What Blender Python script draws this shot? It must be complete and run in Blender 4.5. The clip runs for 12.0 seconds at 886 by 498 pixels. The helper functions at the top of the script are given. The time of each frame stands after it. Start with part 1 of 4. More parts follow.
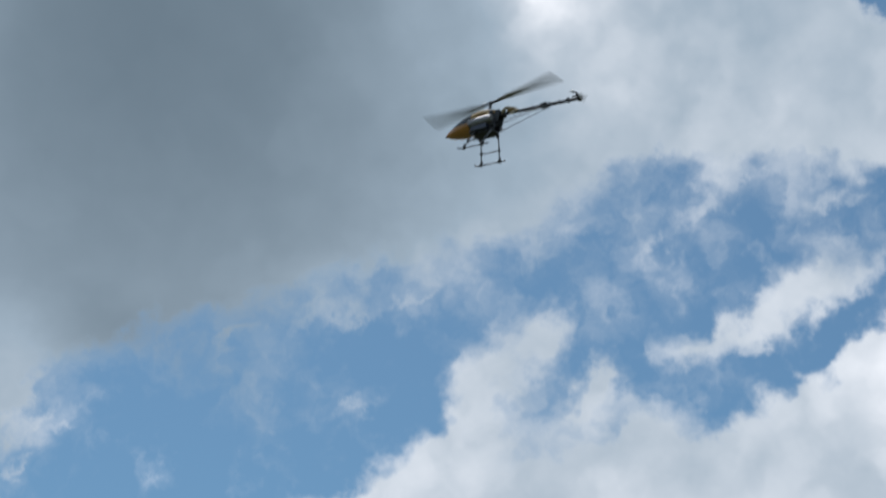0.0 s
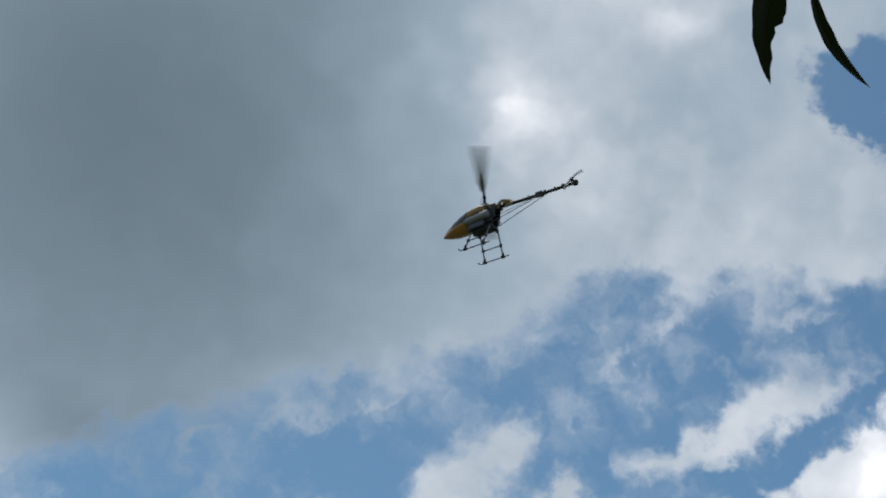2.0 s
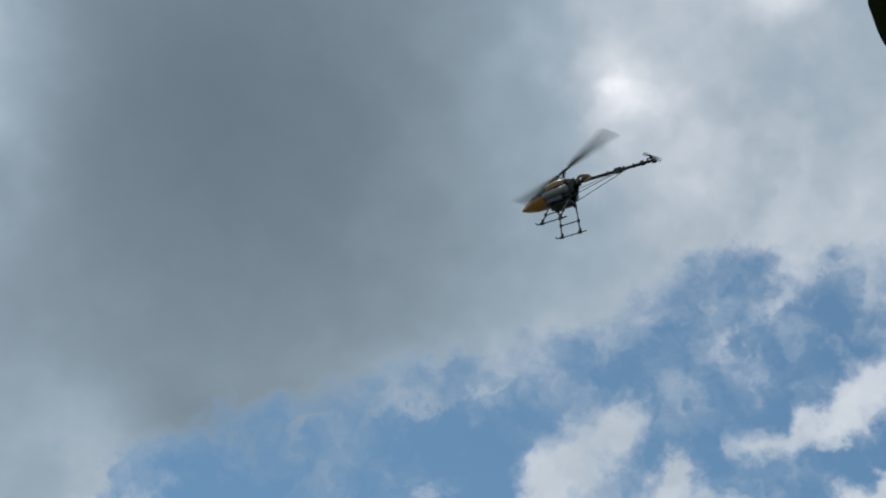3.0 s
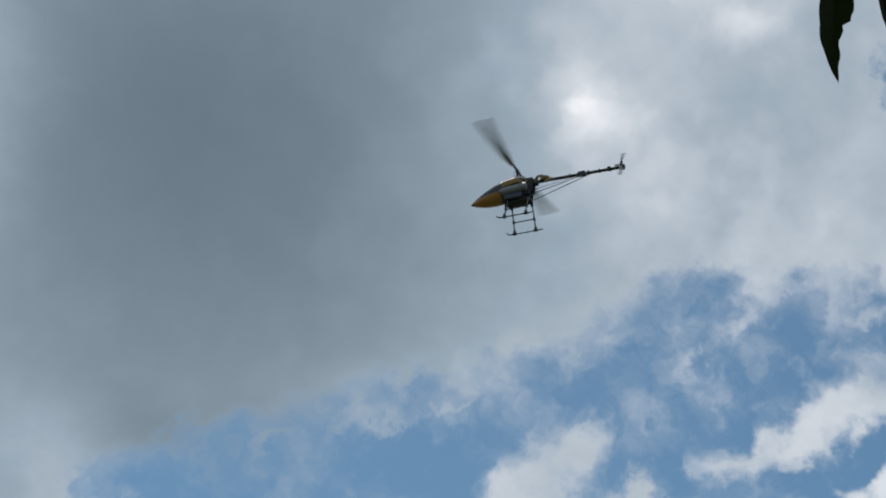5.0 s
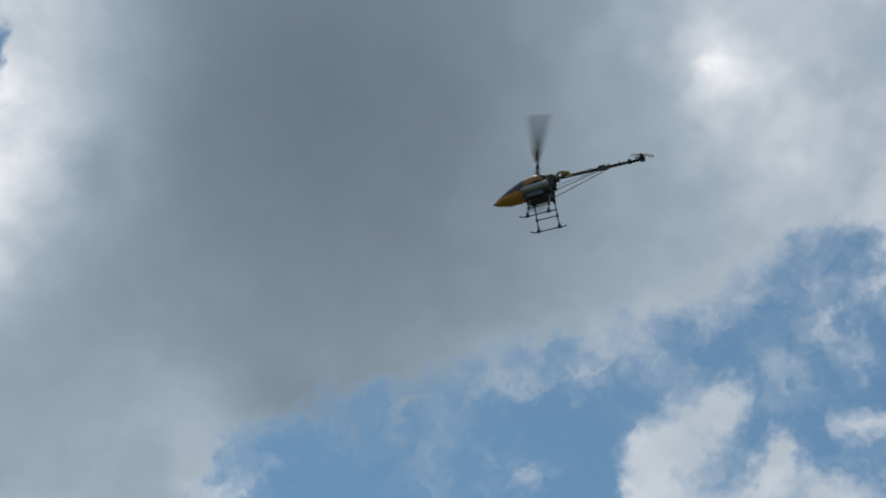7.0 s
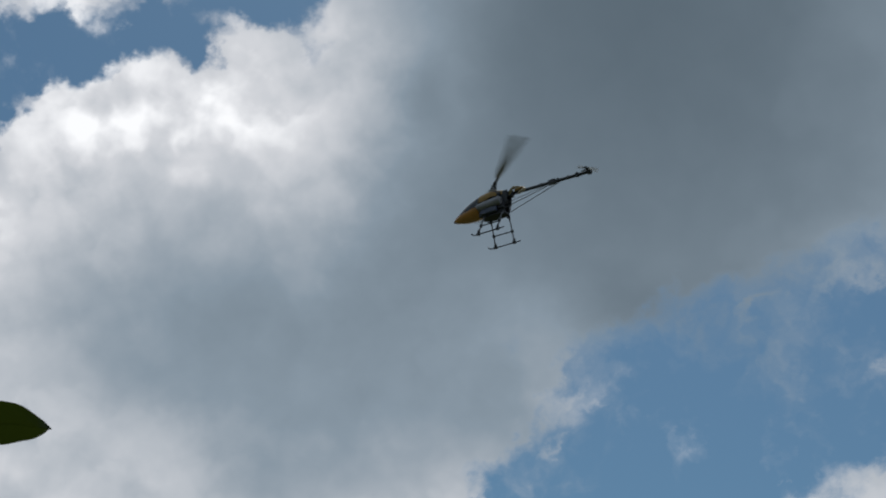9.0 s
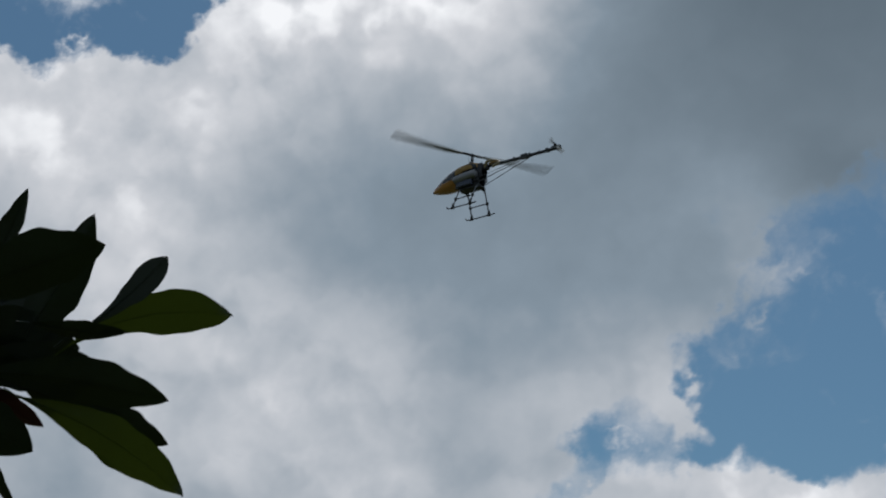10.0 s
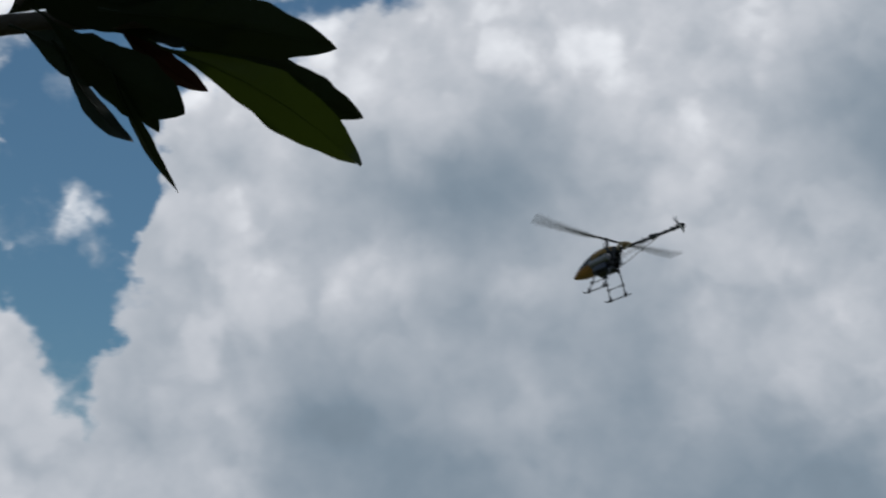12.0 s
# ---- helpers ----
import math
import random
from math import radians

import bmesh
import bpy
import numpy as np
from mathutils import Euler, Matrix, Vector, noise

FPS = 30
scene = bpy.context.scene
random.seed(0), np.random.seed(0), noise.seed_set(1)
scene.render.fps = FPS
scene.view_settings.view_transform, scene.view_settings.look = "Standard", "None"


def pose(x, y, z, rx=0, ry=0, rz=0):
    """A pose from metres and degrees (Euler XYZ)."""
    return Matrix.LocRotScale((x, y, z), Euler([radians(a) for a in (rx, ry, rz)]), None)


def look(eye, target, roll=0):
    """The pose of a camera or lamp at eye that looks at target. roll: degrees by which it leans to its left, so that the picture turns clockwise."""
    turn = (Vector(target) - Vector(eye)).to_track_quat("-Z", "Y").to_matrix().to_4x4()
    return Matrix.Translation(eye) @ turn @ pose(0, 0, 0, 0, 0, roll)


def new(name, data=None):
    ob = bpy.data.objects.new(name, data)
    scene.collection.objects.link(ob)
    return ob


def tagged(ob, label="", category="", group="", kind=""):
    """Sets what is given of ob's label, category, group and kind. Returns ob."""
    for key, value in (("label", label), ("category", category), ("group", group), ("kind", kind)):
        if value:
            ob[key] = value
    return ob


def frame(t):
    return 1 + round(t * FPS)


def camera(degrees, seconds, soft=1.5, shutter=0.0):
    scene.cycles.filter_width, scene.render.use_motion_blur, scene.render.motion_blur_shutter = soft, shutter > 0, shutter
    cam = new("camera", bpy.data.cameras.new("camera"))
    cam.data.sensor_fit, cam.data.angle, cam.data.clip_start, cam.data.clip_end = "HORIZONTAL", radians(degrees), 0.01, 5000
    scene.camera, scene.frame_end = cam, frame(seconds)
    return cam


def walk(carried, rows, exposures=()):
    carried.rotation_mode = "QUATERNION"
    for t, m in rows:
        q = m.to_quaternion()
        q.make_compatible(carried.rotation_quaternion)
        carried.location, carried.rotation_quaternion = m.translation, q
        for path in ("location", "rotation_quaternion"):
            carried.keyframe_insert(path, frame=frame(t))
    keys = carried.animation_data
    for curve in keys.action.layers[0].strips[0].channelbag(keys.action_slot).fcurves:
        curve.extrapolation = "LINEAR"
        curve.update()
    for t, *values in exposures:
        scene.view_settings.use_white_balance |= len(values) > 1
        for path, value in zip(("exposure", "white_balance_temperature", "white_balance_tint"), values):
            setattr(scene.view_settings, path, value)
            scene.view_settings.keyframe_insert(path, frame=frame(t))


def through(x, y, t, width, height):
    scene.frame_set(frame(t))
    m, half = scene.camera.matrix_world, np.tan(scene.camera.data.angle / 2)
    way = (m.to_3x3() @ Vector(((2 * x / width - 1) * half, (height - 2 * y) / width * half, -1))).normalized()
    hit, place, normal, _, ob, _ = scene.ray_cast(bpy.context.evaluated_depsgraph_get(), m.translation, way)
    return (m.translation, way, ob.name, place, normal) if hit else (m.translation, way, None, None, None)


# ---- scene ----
# ---- camera ----
cam = camera(29.3, 12.0, soft=2.0, shutter=0.25)
walk(cam, [
    (0, pose(-0.000, 0.000, 1.600, 117.63, -0.51, -1.87)),
    (0.5, pose(-0.023, 0.002, 1.601, 121.38, -1.19, -2.66)),
    (1, pose(-0.005, -0.004, 1.601, 119.96, -1.75, -3.30)),
    (1.5, pose(-0.008, 0.002, 1.599, 120.96, -1.49, -3.51)),
    (2, pose(0.010, -0.004, 1.602, 121.26, -1.45, -3.63)),
    (2.5, pose(0.004, 0.014, 1.597, 120.86, -1.12, -3.58)),
    (3, pose(0.003, 0.008, 1.600, 120.62, -2.20, 0.08)),
    (3.2, pose(0.004, 0.006, 1.600, 120.63, -2.33, -0.31)),
    (5, pose(0.013, -0.008, 1.601, 121.26, -2.20, -1.29)),
    (5.5, pose(0.022, -0.010, 1.600, 121.13, -1.84, -1.17)),
    (6, pose(0.026, -0.013, 1.600, 120.90, -2.29, -1.37)),
    (6.5, pose(0.015, -0.014, 1.600, 120.31, -3.01, 1.24)),
    (7, pose(0.007, -0.020, 1.600, 119.85, -3.17, 3.38)),
    (7.5, pose(0.001, -0.034, 1.600, 118.97, -3.35, 6.19)),
    (7.7, pose(-0.001, -0.044, 1.600, 118.42, -3.69, 7.90)),
    (9.3, pose(-0.021, -0.163, 1.613, 115.21, -5.13, 17.03)),
    (9.5, pose(-0.027, -0.155, 1.621, 114.41, -6.05, 18.07)),
    (10, pose(-0.018, -0.098, 1.630, 111.29, -4.76, 22.71)),
    (10.5, pose(0.011, -0.044, 1.631, 109.89, -4.80, 26.51)),
    (11, pose(-0.004, 0.051, 1.591, 109.85, -4.84, 29.69)),
    (11.5, pose(0.033, 0.169, 1.550, 107.31, -6.59, 33.42)),
    (12, pose(0.043, 0.355, 1.564, 106.04, -9.15, 41.34)),
], exposures=[(0, 0.18, 6350, 10), (1.5, 0.1, 6400, 10), (7.7, 0.05, 6550, 10), (9.3, -0.40, 6430, 10), (11, -0.45, 6350, 10), (12, -0.50, 6280, 10)])

# ---- sky, clouds and sun ----
SUN_AZ, SUN_EL = -12.0, 58.0
world = bpy.data.worlds.new("sky")
scene.world = world
world.use_nodes = True
wn, wl = world.node_tree.nodes, world.node_tree.links
wn.clear()


def wmath(op, a, b=None, c=None, clamp=False):
    n = wn.new("ShaderNodeMath")
    n.operation, n.use_clamp = op, clamp
    for i, v in enumerate((a, b, c)):
        if v is None:
            continue
        if isinstance(v, (int, float)):
            n.inputs[i].default_value = v
        else:
            wl.new(v, n.inputs[i])
    return n.outputs[0]


def wnoise(vec, scale, detail, rough, lacunarity=2.0):
    n = wn.new("ShaderNodeTexNoise")
    wl.new(vec, n.inputs["Vector"])
    n.inputs["Scale"].default_value, n.inputs["Detail"].default_value = scale, detail
    n.inputs["Roughness"].default_value, n.inputs["Lacunarity"].default_value = rough, lacunarity
    return n


def wshift(vec, tex, amount):
    """Moves vec by a colour noise, to fray the clouds' outlines."""
    c = wn.new("ShaderNodeVectorMath")
    c.operation = "SUBTRACT"
    wl.new(tex.outputs["Color"], c.inputs[0])
    c.inputs[1].default_value = (0.5, 0.5, 0.5)
    m = wn.new("ShaderNodeVectorMath")
    m.operation = "MULTIPLY_ADD"
    wl.new(c.outputs[0], m.inputs[0])
    m.inputs[1].default_value = (amount, amount, amount)
    wl.new(vec, m.inputs[2])
    return m.outputs[0]


def wramp(value, lo, hi, out_lo=0.0, out_hi=1.0):
    n = wn.new("ShaderNodeMapRange")
    n.interpolation_type = "SMOOTHSTEP"
    wl.new(value, n.inputs["Value"])
    for name, v in (("From Min", lo), ("From Max", hi), ("To Min", out_lo), ("To Max", out_hi)):
        n.inputs[name].default_value = v
    return n.outputs[0]


def aim(az, el):
    a, e = radians(az), radians(el)
    return Vector((math.sin(a) * math.cos(e), math.cos(a) * math.cos(e), math.sin(e)))


coord = wn.new("ShaderNodeTexCoord").outputs["Generated"]
swell = wshift(coord, wnoise(coord, 14.0, 2, 0.5), 0.012)
billow = wshift(swell, wnoise(coord, 30.0, 3, 0.5), 0.030)
frayed = wshift(billow, wnoise(coord, 60.0, 7, 0.62), 0.030)
sums = {"cover": 1.8, "wisp": 0.0, "crisp": 0.44, "glow": 0.4}
torn = wshift(frayed, wnoise(coord, 95.0, 5, 0.6), 0.020)
coords = {"cover": frayed, "wisp": torn, "crisp": swell, "glow": billow}
counts = {"cover": 0, "wisp": 0, "crisp": 0, "glow": 0}


def patch(which, az, el, wide, high, tilt, amount):
    """One soft oval of the sky: where it is, its half width and height and its lean in degrees, and how much it adds."""
    c = aim(az, el)
    right = Vector((math.cos(radians(az)), -math.sin(radians(az)), 0))
    over = right.cross(c)
    k = radians(tilt)
    x = right * math.cos(k) + over * math.sin(k)
    y = c.cross(x)
    turn = Matrix((x, y, c)).transposed().to_euler()
    m = wn.new("ShaderNodeMapping")
    m.vector_type = "TEXTURE"
    wl.new(coords[which], m.inputs["Vector"])
    m.inputs["Location"].default_value = c
    m.inputs["Rotation"].default_value = turn
    m.inputs["Scale"].default_value = (radians(wide) * 1.35, radians(high) * 1.35, radians(max(wide, high)) * 1.35)
    d = wn.new("ShaderNodeVectorMath")
    d.operation = "LENGTH"
    wl.new(m.outputs[0], d.inputs[0])
    sums[which] = wmath("ADD", sums[which], wramp(d.outputs["Value"], 0.0, 1.0, amount, 0.0))
    counts[which] += 1
    if counts[which] % 10 == 0:
        # work the ovals out batch by batch, to keep the shader's memory small
        step = wn.new("ShaderNodeVectorMath")
        step.operation = "MULTIPLY_ADD"
        wl.new(sums[which], step.inputs[0])
        step.inputs[1].default_value = (1e-7, 1e-7, 1e-7)
        wl.new(coords[which], step.inputs[2])
        coords[which] = step.outputs[0]


def cover(*a):
    patch("cover", *a)


def wisp(*a):
    patch("wisp", *a)


def crisp(*a):
    patch("crisp", *a)


def glow(*a):
    patch("glow", *a)


# openings of blue (less cover), banks and puffs (more cover)
cover(-6.0, 20.4, 11.0, 5.5, 30, -6.05)
cover(10.8, 26.8, 7.0, 3.5, 0, -3.04)
cover(-56.8, 17.6, 11.0, 3.3, -90, -3.25)
cover(-36.4, 30.2, 11.6, 3.0, 31, -0.67)
cover(-33.2, 18.4, 11.0, 11.0, 0, 2.62)
cover(-7.6, 31.2, 11.0, 11.0, 0, 2.55)
cover(13.6, 23.2, 4.2, 1.3, 30, -3.88)
cover(19.2, 36.0, 2.5, 1.2, -60, -4.92)
cover(-47.9, 12.3, 10.6, 6.2, 88, 2.19)
cover(14.8, 26.0, 2.5, 1.2, 30, 1.89)
cover(2.4, 22.0, 4.2, 1.3, 60, 2.22)
cover(-18.4, 14.8, 2.5, 1.2, 30, -2.44)
cover(12.4, 36.0, 11.0, 5.5, 30, 1.51)
cover(-24.8, 34.0, 2.5, 1.2, 0, -4.94)
cover(-36.4, 27.6, 2.5, 1.2, 30, -6.00)
cover(-20.0, 22.8, 11.0, 3.3, -60, 1.63)
cover(-47.2, 25.2, 4.2, 1.3, 30, -4.16)
cover(8.8, 23.6, 2.5, 1.2, -30, -2.41)
cover(17.2, 29.2, 7.0, 2.1, 0, -1.17)
cover(3.2, 26.0, 4.2, 1.3, 30, -1.24)
cover(-55.6, 11.6, 2.5, 1.2, 60, -1.37)
cover(-14.4, 17.2, 2.5, 1.2, -90, -3.31)
cover(-40.0, 26.4, 1.5, 1.5, 0, -3.31)
cover(-11.6, 13.6, 4.2, 1.3, 0, 2.59)
cover(-57.2, 8.8, 4.2, 1.3, -60, 3.66)
cover(-56.4, 14.3, 2.7, 0.8, 79, 1.39)
cover(10.4, 30.0, 2.5, 1.2, 0, -1.23)
cover(-11.2, 22.8, 2.5, 1.2, 0, -0.98)
cover(-3.6, 17.2, 7.0, 2.1, 30, 3.51)
cover(-29.2, 32.4, 4.2, 1.3, 30, -3.30)
cover(-14.4, 21.2, 2.5, 1.2, 60, 1.84)
cover(10.8, 24.2, 2.5, 0.8, 9, 1.59)
cover(-42.8, 26.4, 2.5, 0.8, 30, -5.76)
cover(-15.2, 14.8, 2.5, 0.8, 0, -0.80)
cover(-15.6, 16.4, 1.5, 0.8, -60, 2.02)
cover(-1.4, 22.2, 1.7, 0.8, 36, 2.24)
cover(18.5, 25.7, 2.5, 0.9, 29, -2.23)
cover(-34.4, 30.4, 2.5, 1.2, 30, -5.37)
cover(17.6, 30.8, 4.2, 1.3, 0, 1.52)
cover(-60.3, 26.3, 10.0, 5.1, -3, 2.70)
cover(-54.0, 14.0, 1.5, 0.8, -90, 3.41)
cover(-28.0, 31.6, 0.9, 0.9, 0, -3.60)
cover(-54.4, 16.0, 1.5, 0.8, -60, -2.96)
cover(-53.6, 17.2, 2.5, 0.8, -90, 2.40)
cover(6.4, 24.0, 2.5, 0.8, 60, -1.35)
cover(5.6, 24.8, 1.5, 0.8, 30, 1.38)
cover(-11.6, 7.2, 11.0, 5.5, -30, 1.42)
cover(10.8, 23.2, 2.5, 0.8, 30, -1.41)
cover(9.2, 11.2, 11.0, 11.0, 0, 2.71)
cover(-23.8, 32.6, 2.5, 0.7, -27, -0.68)
cover(19.2, 34.8, 2.5, 0.8, -30, -1.97)
cover(16.1, 25.4, 2.2, 0.7, 33, 1.21)
cover(6.2, 28.5, 4.5, 1.3, -6, 0.42)
cover(-32.6, 40.3, 14.9, 13.2, -2, 0.52)
cover(-55.2, 8.4, 1.5, 0.8, -60, -1.74)
cover(-54.3, 9.8, 2.8, 0.9, -88, 1.70)
cover(-58.1, 11.8, 1.7, 1.6, -6, -3.02)
cover(-54.1, 21.1, 6.8, 1.7, 25, -2.71)
cover(-20.0, 13.1, 1.7, 0.6, 1, -1.30)
cover(-55.2, 10.4, 1.5, 0.8, 30, -2.17)
cover(17.7, 23.5, 1.4, 1.7, 4, 1.88)
cover(19.3, 27.8, 2.0, 1.4, -73, -1.34)
cover(-20.4, 14.0, 1.5, 0.8, 0, 1.26)
cover(-54.8, 14.0, 2.5, 0.8, -90, -1.41)
cover(-59.2, 16.8, 4.2, 1.3, -90, -1.44)
cover(20.4, 36.8, 1.5, 0.8, -60, -2.37)
cover(-56.5, 39.5, 14.8, 14.9, 3, 0.72)
cover(-12.4, 22.0, 1.5, 0.8, 0, -0.99)
cover(-0.4, 26.4, 2.5, 0.8, 0, -0.63)
cover(-41.2, 26.0, 1.5, 0.8, -30, -2.08)
cover(-15.7, 17.8, 1.6, 0.8, 82, -1.16)
cover(12.9, 24.7, 1.4, 0.9, 19, 0.63)
cover(-55.6, 13.2, 0.9, 0.9, 0, 1.45)
cover(-56.8, 14.8, 1.5, 0.8, 60, 1.53)
cover(2.6, 24.7, 2.3, 0.8, 37, -0.87)
cover(7.2, 25.7, 2.4, 0.8, -27, -1.74)
cover(-15.4, 14.4, 1.5, 0.7, 8, -1.17)
cover(-11.6, 14.8, 2.5, 0.8, -30, -1.37)
cover(6.8, 21.6, 4.2, 1.3, 30, -1.26)
cover(-62.8, 8.8, 11.0, 5.5, -60, 1.63)
cover(-18.9, 15.4, 2.4, 0.7, 38, -0.74)
cover(-22.7, 34.2, 1.0, 0.9, -7, 2.08)
cover(-35.2, 27.1, 0.9, 1.0, 13, -1.49)
cover(12.0, 25.6, 1.5, 0.8, 30, -1.47)
cover(-32.4, 30.4, 2.5, 0.8, 30, -2.39)
cover(-54.4, 12.7, 0.9, 0.9, -1, -1.58)
cover(-23.3, 32.0, 0.8, 0.8, -6, -0.95)
cover(-37.6, 29.6, 4.2, 1.3, 60, -1.92)
cover(7.2, 23.0, 1.6, 0.7, 54, 1.21)
cover(18.6, 37.9, 1.6, 0.8, 0, 1.61)
cover(10.2, 29.0, 1.7, 0.8, -3, -0.60)
cover(16.4, 27.6, 2.5, 0.8, 0, -0.51)
cover(-56.7, 14.2, 1.8, 2.0, 0, -1.2)
# thin shreds adrift in the openings
wisp(-1.4, 25.8, 1.31, 0.41, 34, 1.7)
wisp(-5.7, 24.6, 0.88, 0.30, 49, 1.2)
wisp(-3.3, 25.1, 0.70, 0.22, 24, 1.0)
wisp(10.0, 27.8, 0.54, 0.26, -40, 1.5)
wisp(8.5, 28.4, 0.93, 0.37, 23, 1.2)
wisp(13.3, 27.0, 0.80, 0.34, 66, 1.2)
wisp(11.8, 28.7, 1.15, 0.26, 9, 0.9)
wisp(16.3, 28.5, 1.35, 0.30, 13, 1.0)
wisp(-6.2, 24.2, 0.65, 0.21, 39, 1.3)
wisp(-1.7, 25.3, 0.82, 0.30, 32, 1.8)
wisp(0.1, 25.9, 1.03, 0.22, 18, 1.5)
wisp(-1.3, 22.3, 1.07, 0.26, 24, 0.8)
wisp(-3.6, 24.9, 1.03, 0.37, 58, 0.8)
wisp(5.2, 24.7, 1.00, 0.30, 54, 1.2)
wisp(-6.3, 24.0, 0.86, 0.21, 54, 1.3)
wisp(-11.9, 20.9, 0.66, 0.21, 3, 1.4)
wisp(-12.5, 21.4, 0.84, 0.26, 46, 1.3)
wisp(-13.3, 19.8, 0.68, 0.21, 37, 1.2)
wisp(-6.0, 22.4, 0.59, 0.15, 72, 0.7)
wisp(-30.8, 31.7, 0.46, 0.19, -42, 1.1)
wisp(-5.4, 18.3, 0.41, 0.15, 28, 1.2)
wisp(-38.9, 26.3, 0.58, 0.22, 30, 1.3)
wisp(-38.7, 26.6, 0.40, 0.22, 30, 1.2)
wisp(-18.4, 13.4, 1.13, 0.26, 22, 1.4)
wisp(-17.9, 15.3, 0.77, 0.19, 17, 1.0)
wisp(-44.8, 26.1, 0.30, 0.19, 49, 1.0)
wisp(-47.1, 24.9, 0.40, 0.22, 66, 1.2)
wisp(-56.9, 14.5, 1.25, 0.64, 77, 0.5)
wisp(-55.9, 14.0, 1.21, 0.45, 80, 0.5)
wisp(-59.6, 16.9, 0.37, 0.30, 75, 1.5)
wisp(-58.5, 13.3, 0.45, 0.30, 51, 1.2)
wisp(-54.4, 15.2, 0.90, 0.26, -57, 1.3)
wisp(-54.3, 11.2, 0.60, 0.26, -27, 1.2)
wisp(-54.9, 10.4, 0.62, 0.22, 76, 1.3)
# sunlit and shaded parts of the cloud
glow(-38.8, 24.4, 13.0, 13.0, 0, 0.62)
glow(-61.1, 15.6, 13.8, 14.7, -1, 0.66)
glow(-11.6, 13.6, 13.0, 6.5, 0, 0.55)
glow(-27.2, 33.2, 8.0, 8.0, 0, 0.65)
glow(-10.0, 34.4, 13.0, 13.0, 0, -0.29)
glow(14.2, 25.2, 13.8, 14.0, 10, 0.22)
glow(-29.5, 15.0, 4.6, 4.5, 14, 0.38)
glow(-50.9, 35.5, 12.4, 13.8, 6, 0.37)
glow(-50.8, 4.0, 13.0, 3.9, 0, 0.32)
glow(6.9, 7.3, 14.7, 12.7, -3, 0.36)
glow(12.5, 41.7, 13.0, 4.2, 29, 0.20)
glow(-42.6, 18.6, 5.6, 2.9, 19, -0.35)
glow(-28.0, 22.8, 5.0, 5.0, 0, -0.22)
glow(-58.5, 23.1, 12.0, 4.4, -7, 0.38)
glow(-38.8, 9.6, 13.0, 3.9, -30, 0.12)
glow(18.8, 23.2, 3.2, 3.2, 0, 0.42)
glow(-8.4, 20.4, 8.0, 2.4, -30, 0.42)
glow(-13.6, 5.2, 13.0, 6.5, 0, 0.40)
glow(-50.4, 11.6, 8.0, 2.4, -90, 0.21)
glow(-23.2, 29.0, 5.1, 2.9, 87, 0.17)
glow(-0.3, 21.6, 4.4, 6.1, -10, 0.23)
glow(-27.6, 34.4, 4.5, 3.0, 12, -0.39)
glow(-34.4, 13.6, 3.3, 1.6, 88, 0.22)
glow(6.9, 35.0, 4.6, 2.5, -72, 0.15)
glow(-63.5, 38.6, 13.1, 6.9, 43, -0.01)
glow(-26.0, 12.8, 8.0, 2.4, -90, 0.19)
glow(-46.8, 13.6, 2.0, 2.0, 0, 0.22)
glow(-63.8, 37.3, 21.8, 5.8, 42, -0.32)
glow(-63.6, 38.5, 10.8, 4.6, 68, -0.05)
glow(-62.7, 38.9, 9.6, 6.4, 26, 0.15)
glow(-63.5, 38.5, 18.5, 5.8, 65, 0.11)
glow(-62.2, 38.7, 8.3, 6.7, 57, -0.04)
glow(-63.1, 38.1, 10.1, 7.0, 22, -0.05)
glow(-62.5, 38.1, 17.1, 8.2, 79, 0.14)
glow(-62.6, 37.7, 16.2, 5.6, 14, -0.25)
glow(-63.6, 38.3, 12.9, 5.9, 74, 0.02)
glow(-62.6, 38.5, 11.6, 7.9, 39, -0.28)
glow(-62.6, 38.9, 15.0, 7.2, 74, 0.18)
glow(-63.4, 38.1, 12.3, 4.0, 69, -0.00)
glow(-63.4, 38.4, 16.8, 4.9, 68, 0.05)
glow(-63.7, 39.0, 11.8, 5.9, 72, -0.08)
glow(-63.6, 37.9, 12.9, 6.4, 66, 0.04)
glow(-63.3, 39.0, 16.4, 5.8, 60, 0.03)
glow(-62.7, 37.2, 11.8, 7.6, 53, -0.05)
glow(-63.6, 39.2, 7.7, 5.2, 52, -0.01)
glow(-63.8, 39.1, 12.8, 7.5, 63, -0.03)
glow(-63.0, 37.1, 11.5, 11.0, 66, 0.56)
glow(-62.2, 38.9, 11.3, 7.3, 33, -0.17)
glow(-62.9, 39.1, 11.3, 7.1, 58, -0.04)
glow(-62.9, 38.4, 14.8, 8.8, 68, 0.17)
glow(-63.6, 38.0, 14.0, 7.0, 73, 0.15)
glow(-64.2, 37.3, 12.9, 5.7, 35, 0.12)
glow(-63.2, 38.9, 14.0, 6.4, 33, -0.15)
glow(-63.9, 39.4, 14.5, 8.3, -86, 0.21)
glow(-64.2, 38.3, 13.6, 7.8, 38, -0.23)
glow(-63.3, 38.4, 15.6, 7.0, 47, -0.10)
glow(-63.1, 39.5, 14.1, 4.6, 37, 0.03)
glow(-62.8, 39.0, 12.2, 5.1, 66, -0.04)
glow(-62.5, 38.5, 12.5, 6.2, 80, 0.03)
glow(-62.7, 38.5, 12.8, 6.1, 66, 0.02)
glow(-62.8, 38.0, 6.3, 5.2, 79, 0.00)
glow(-62.5, 38.2, 11.3, 4.0, 61, 0.02)
glow(-63.4, 39.2, 14.9, 6.8, 89, 0.07)
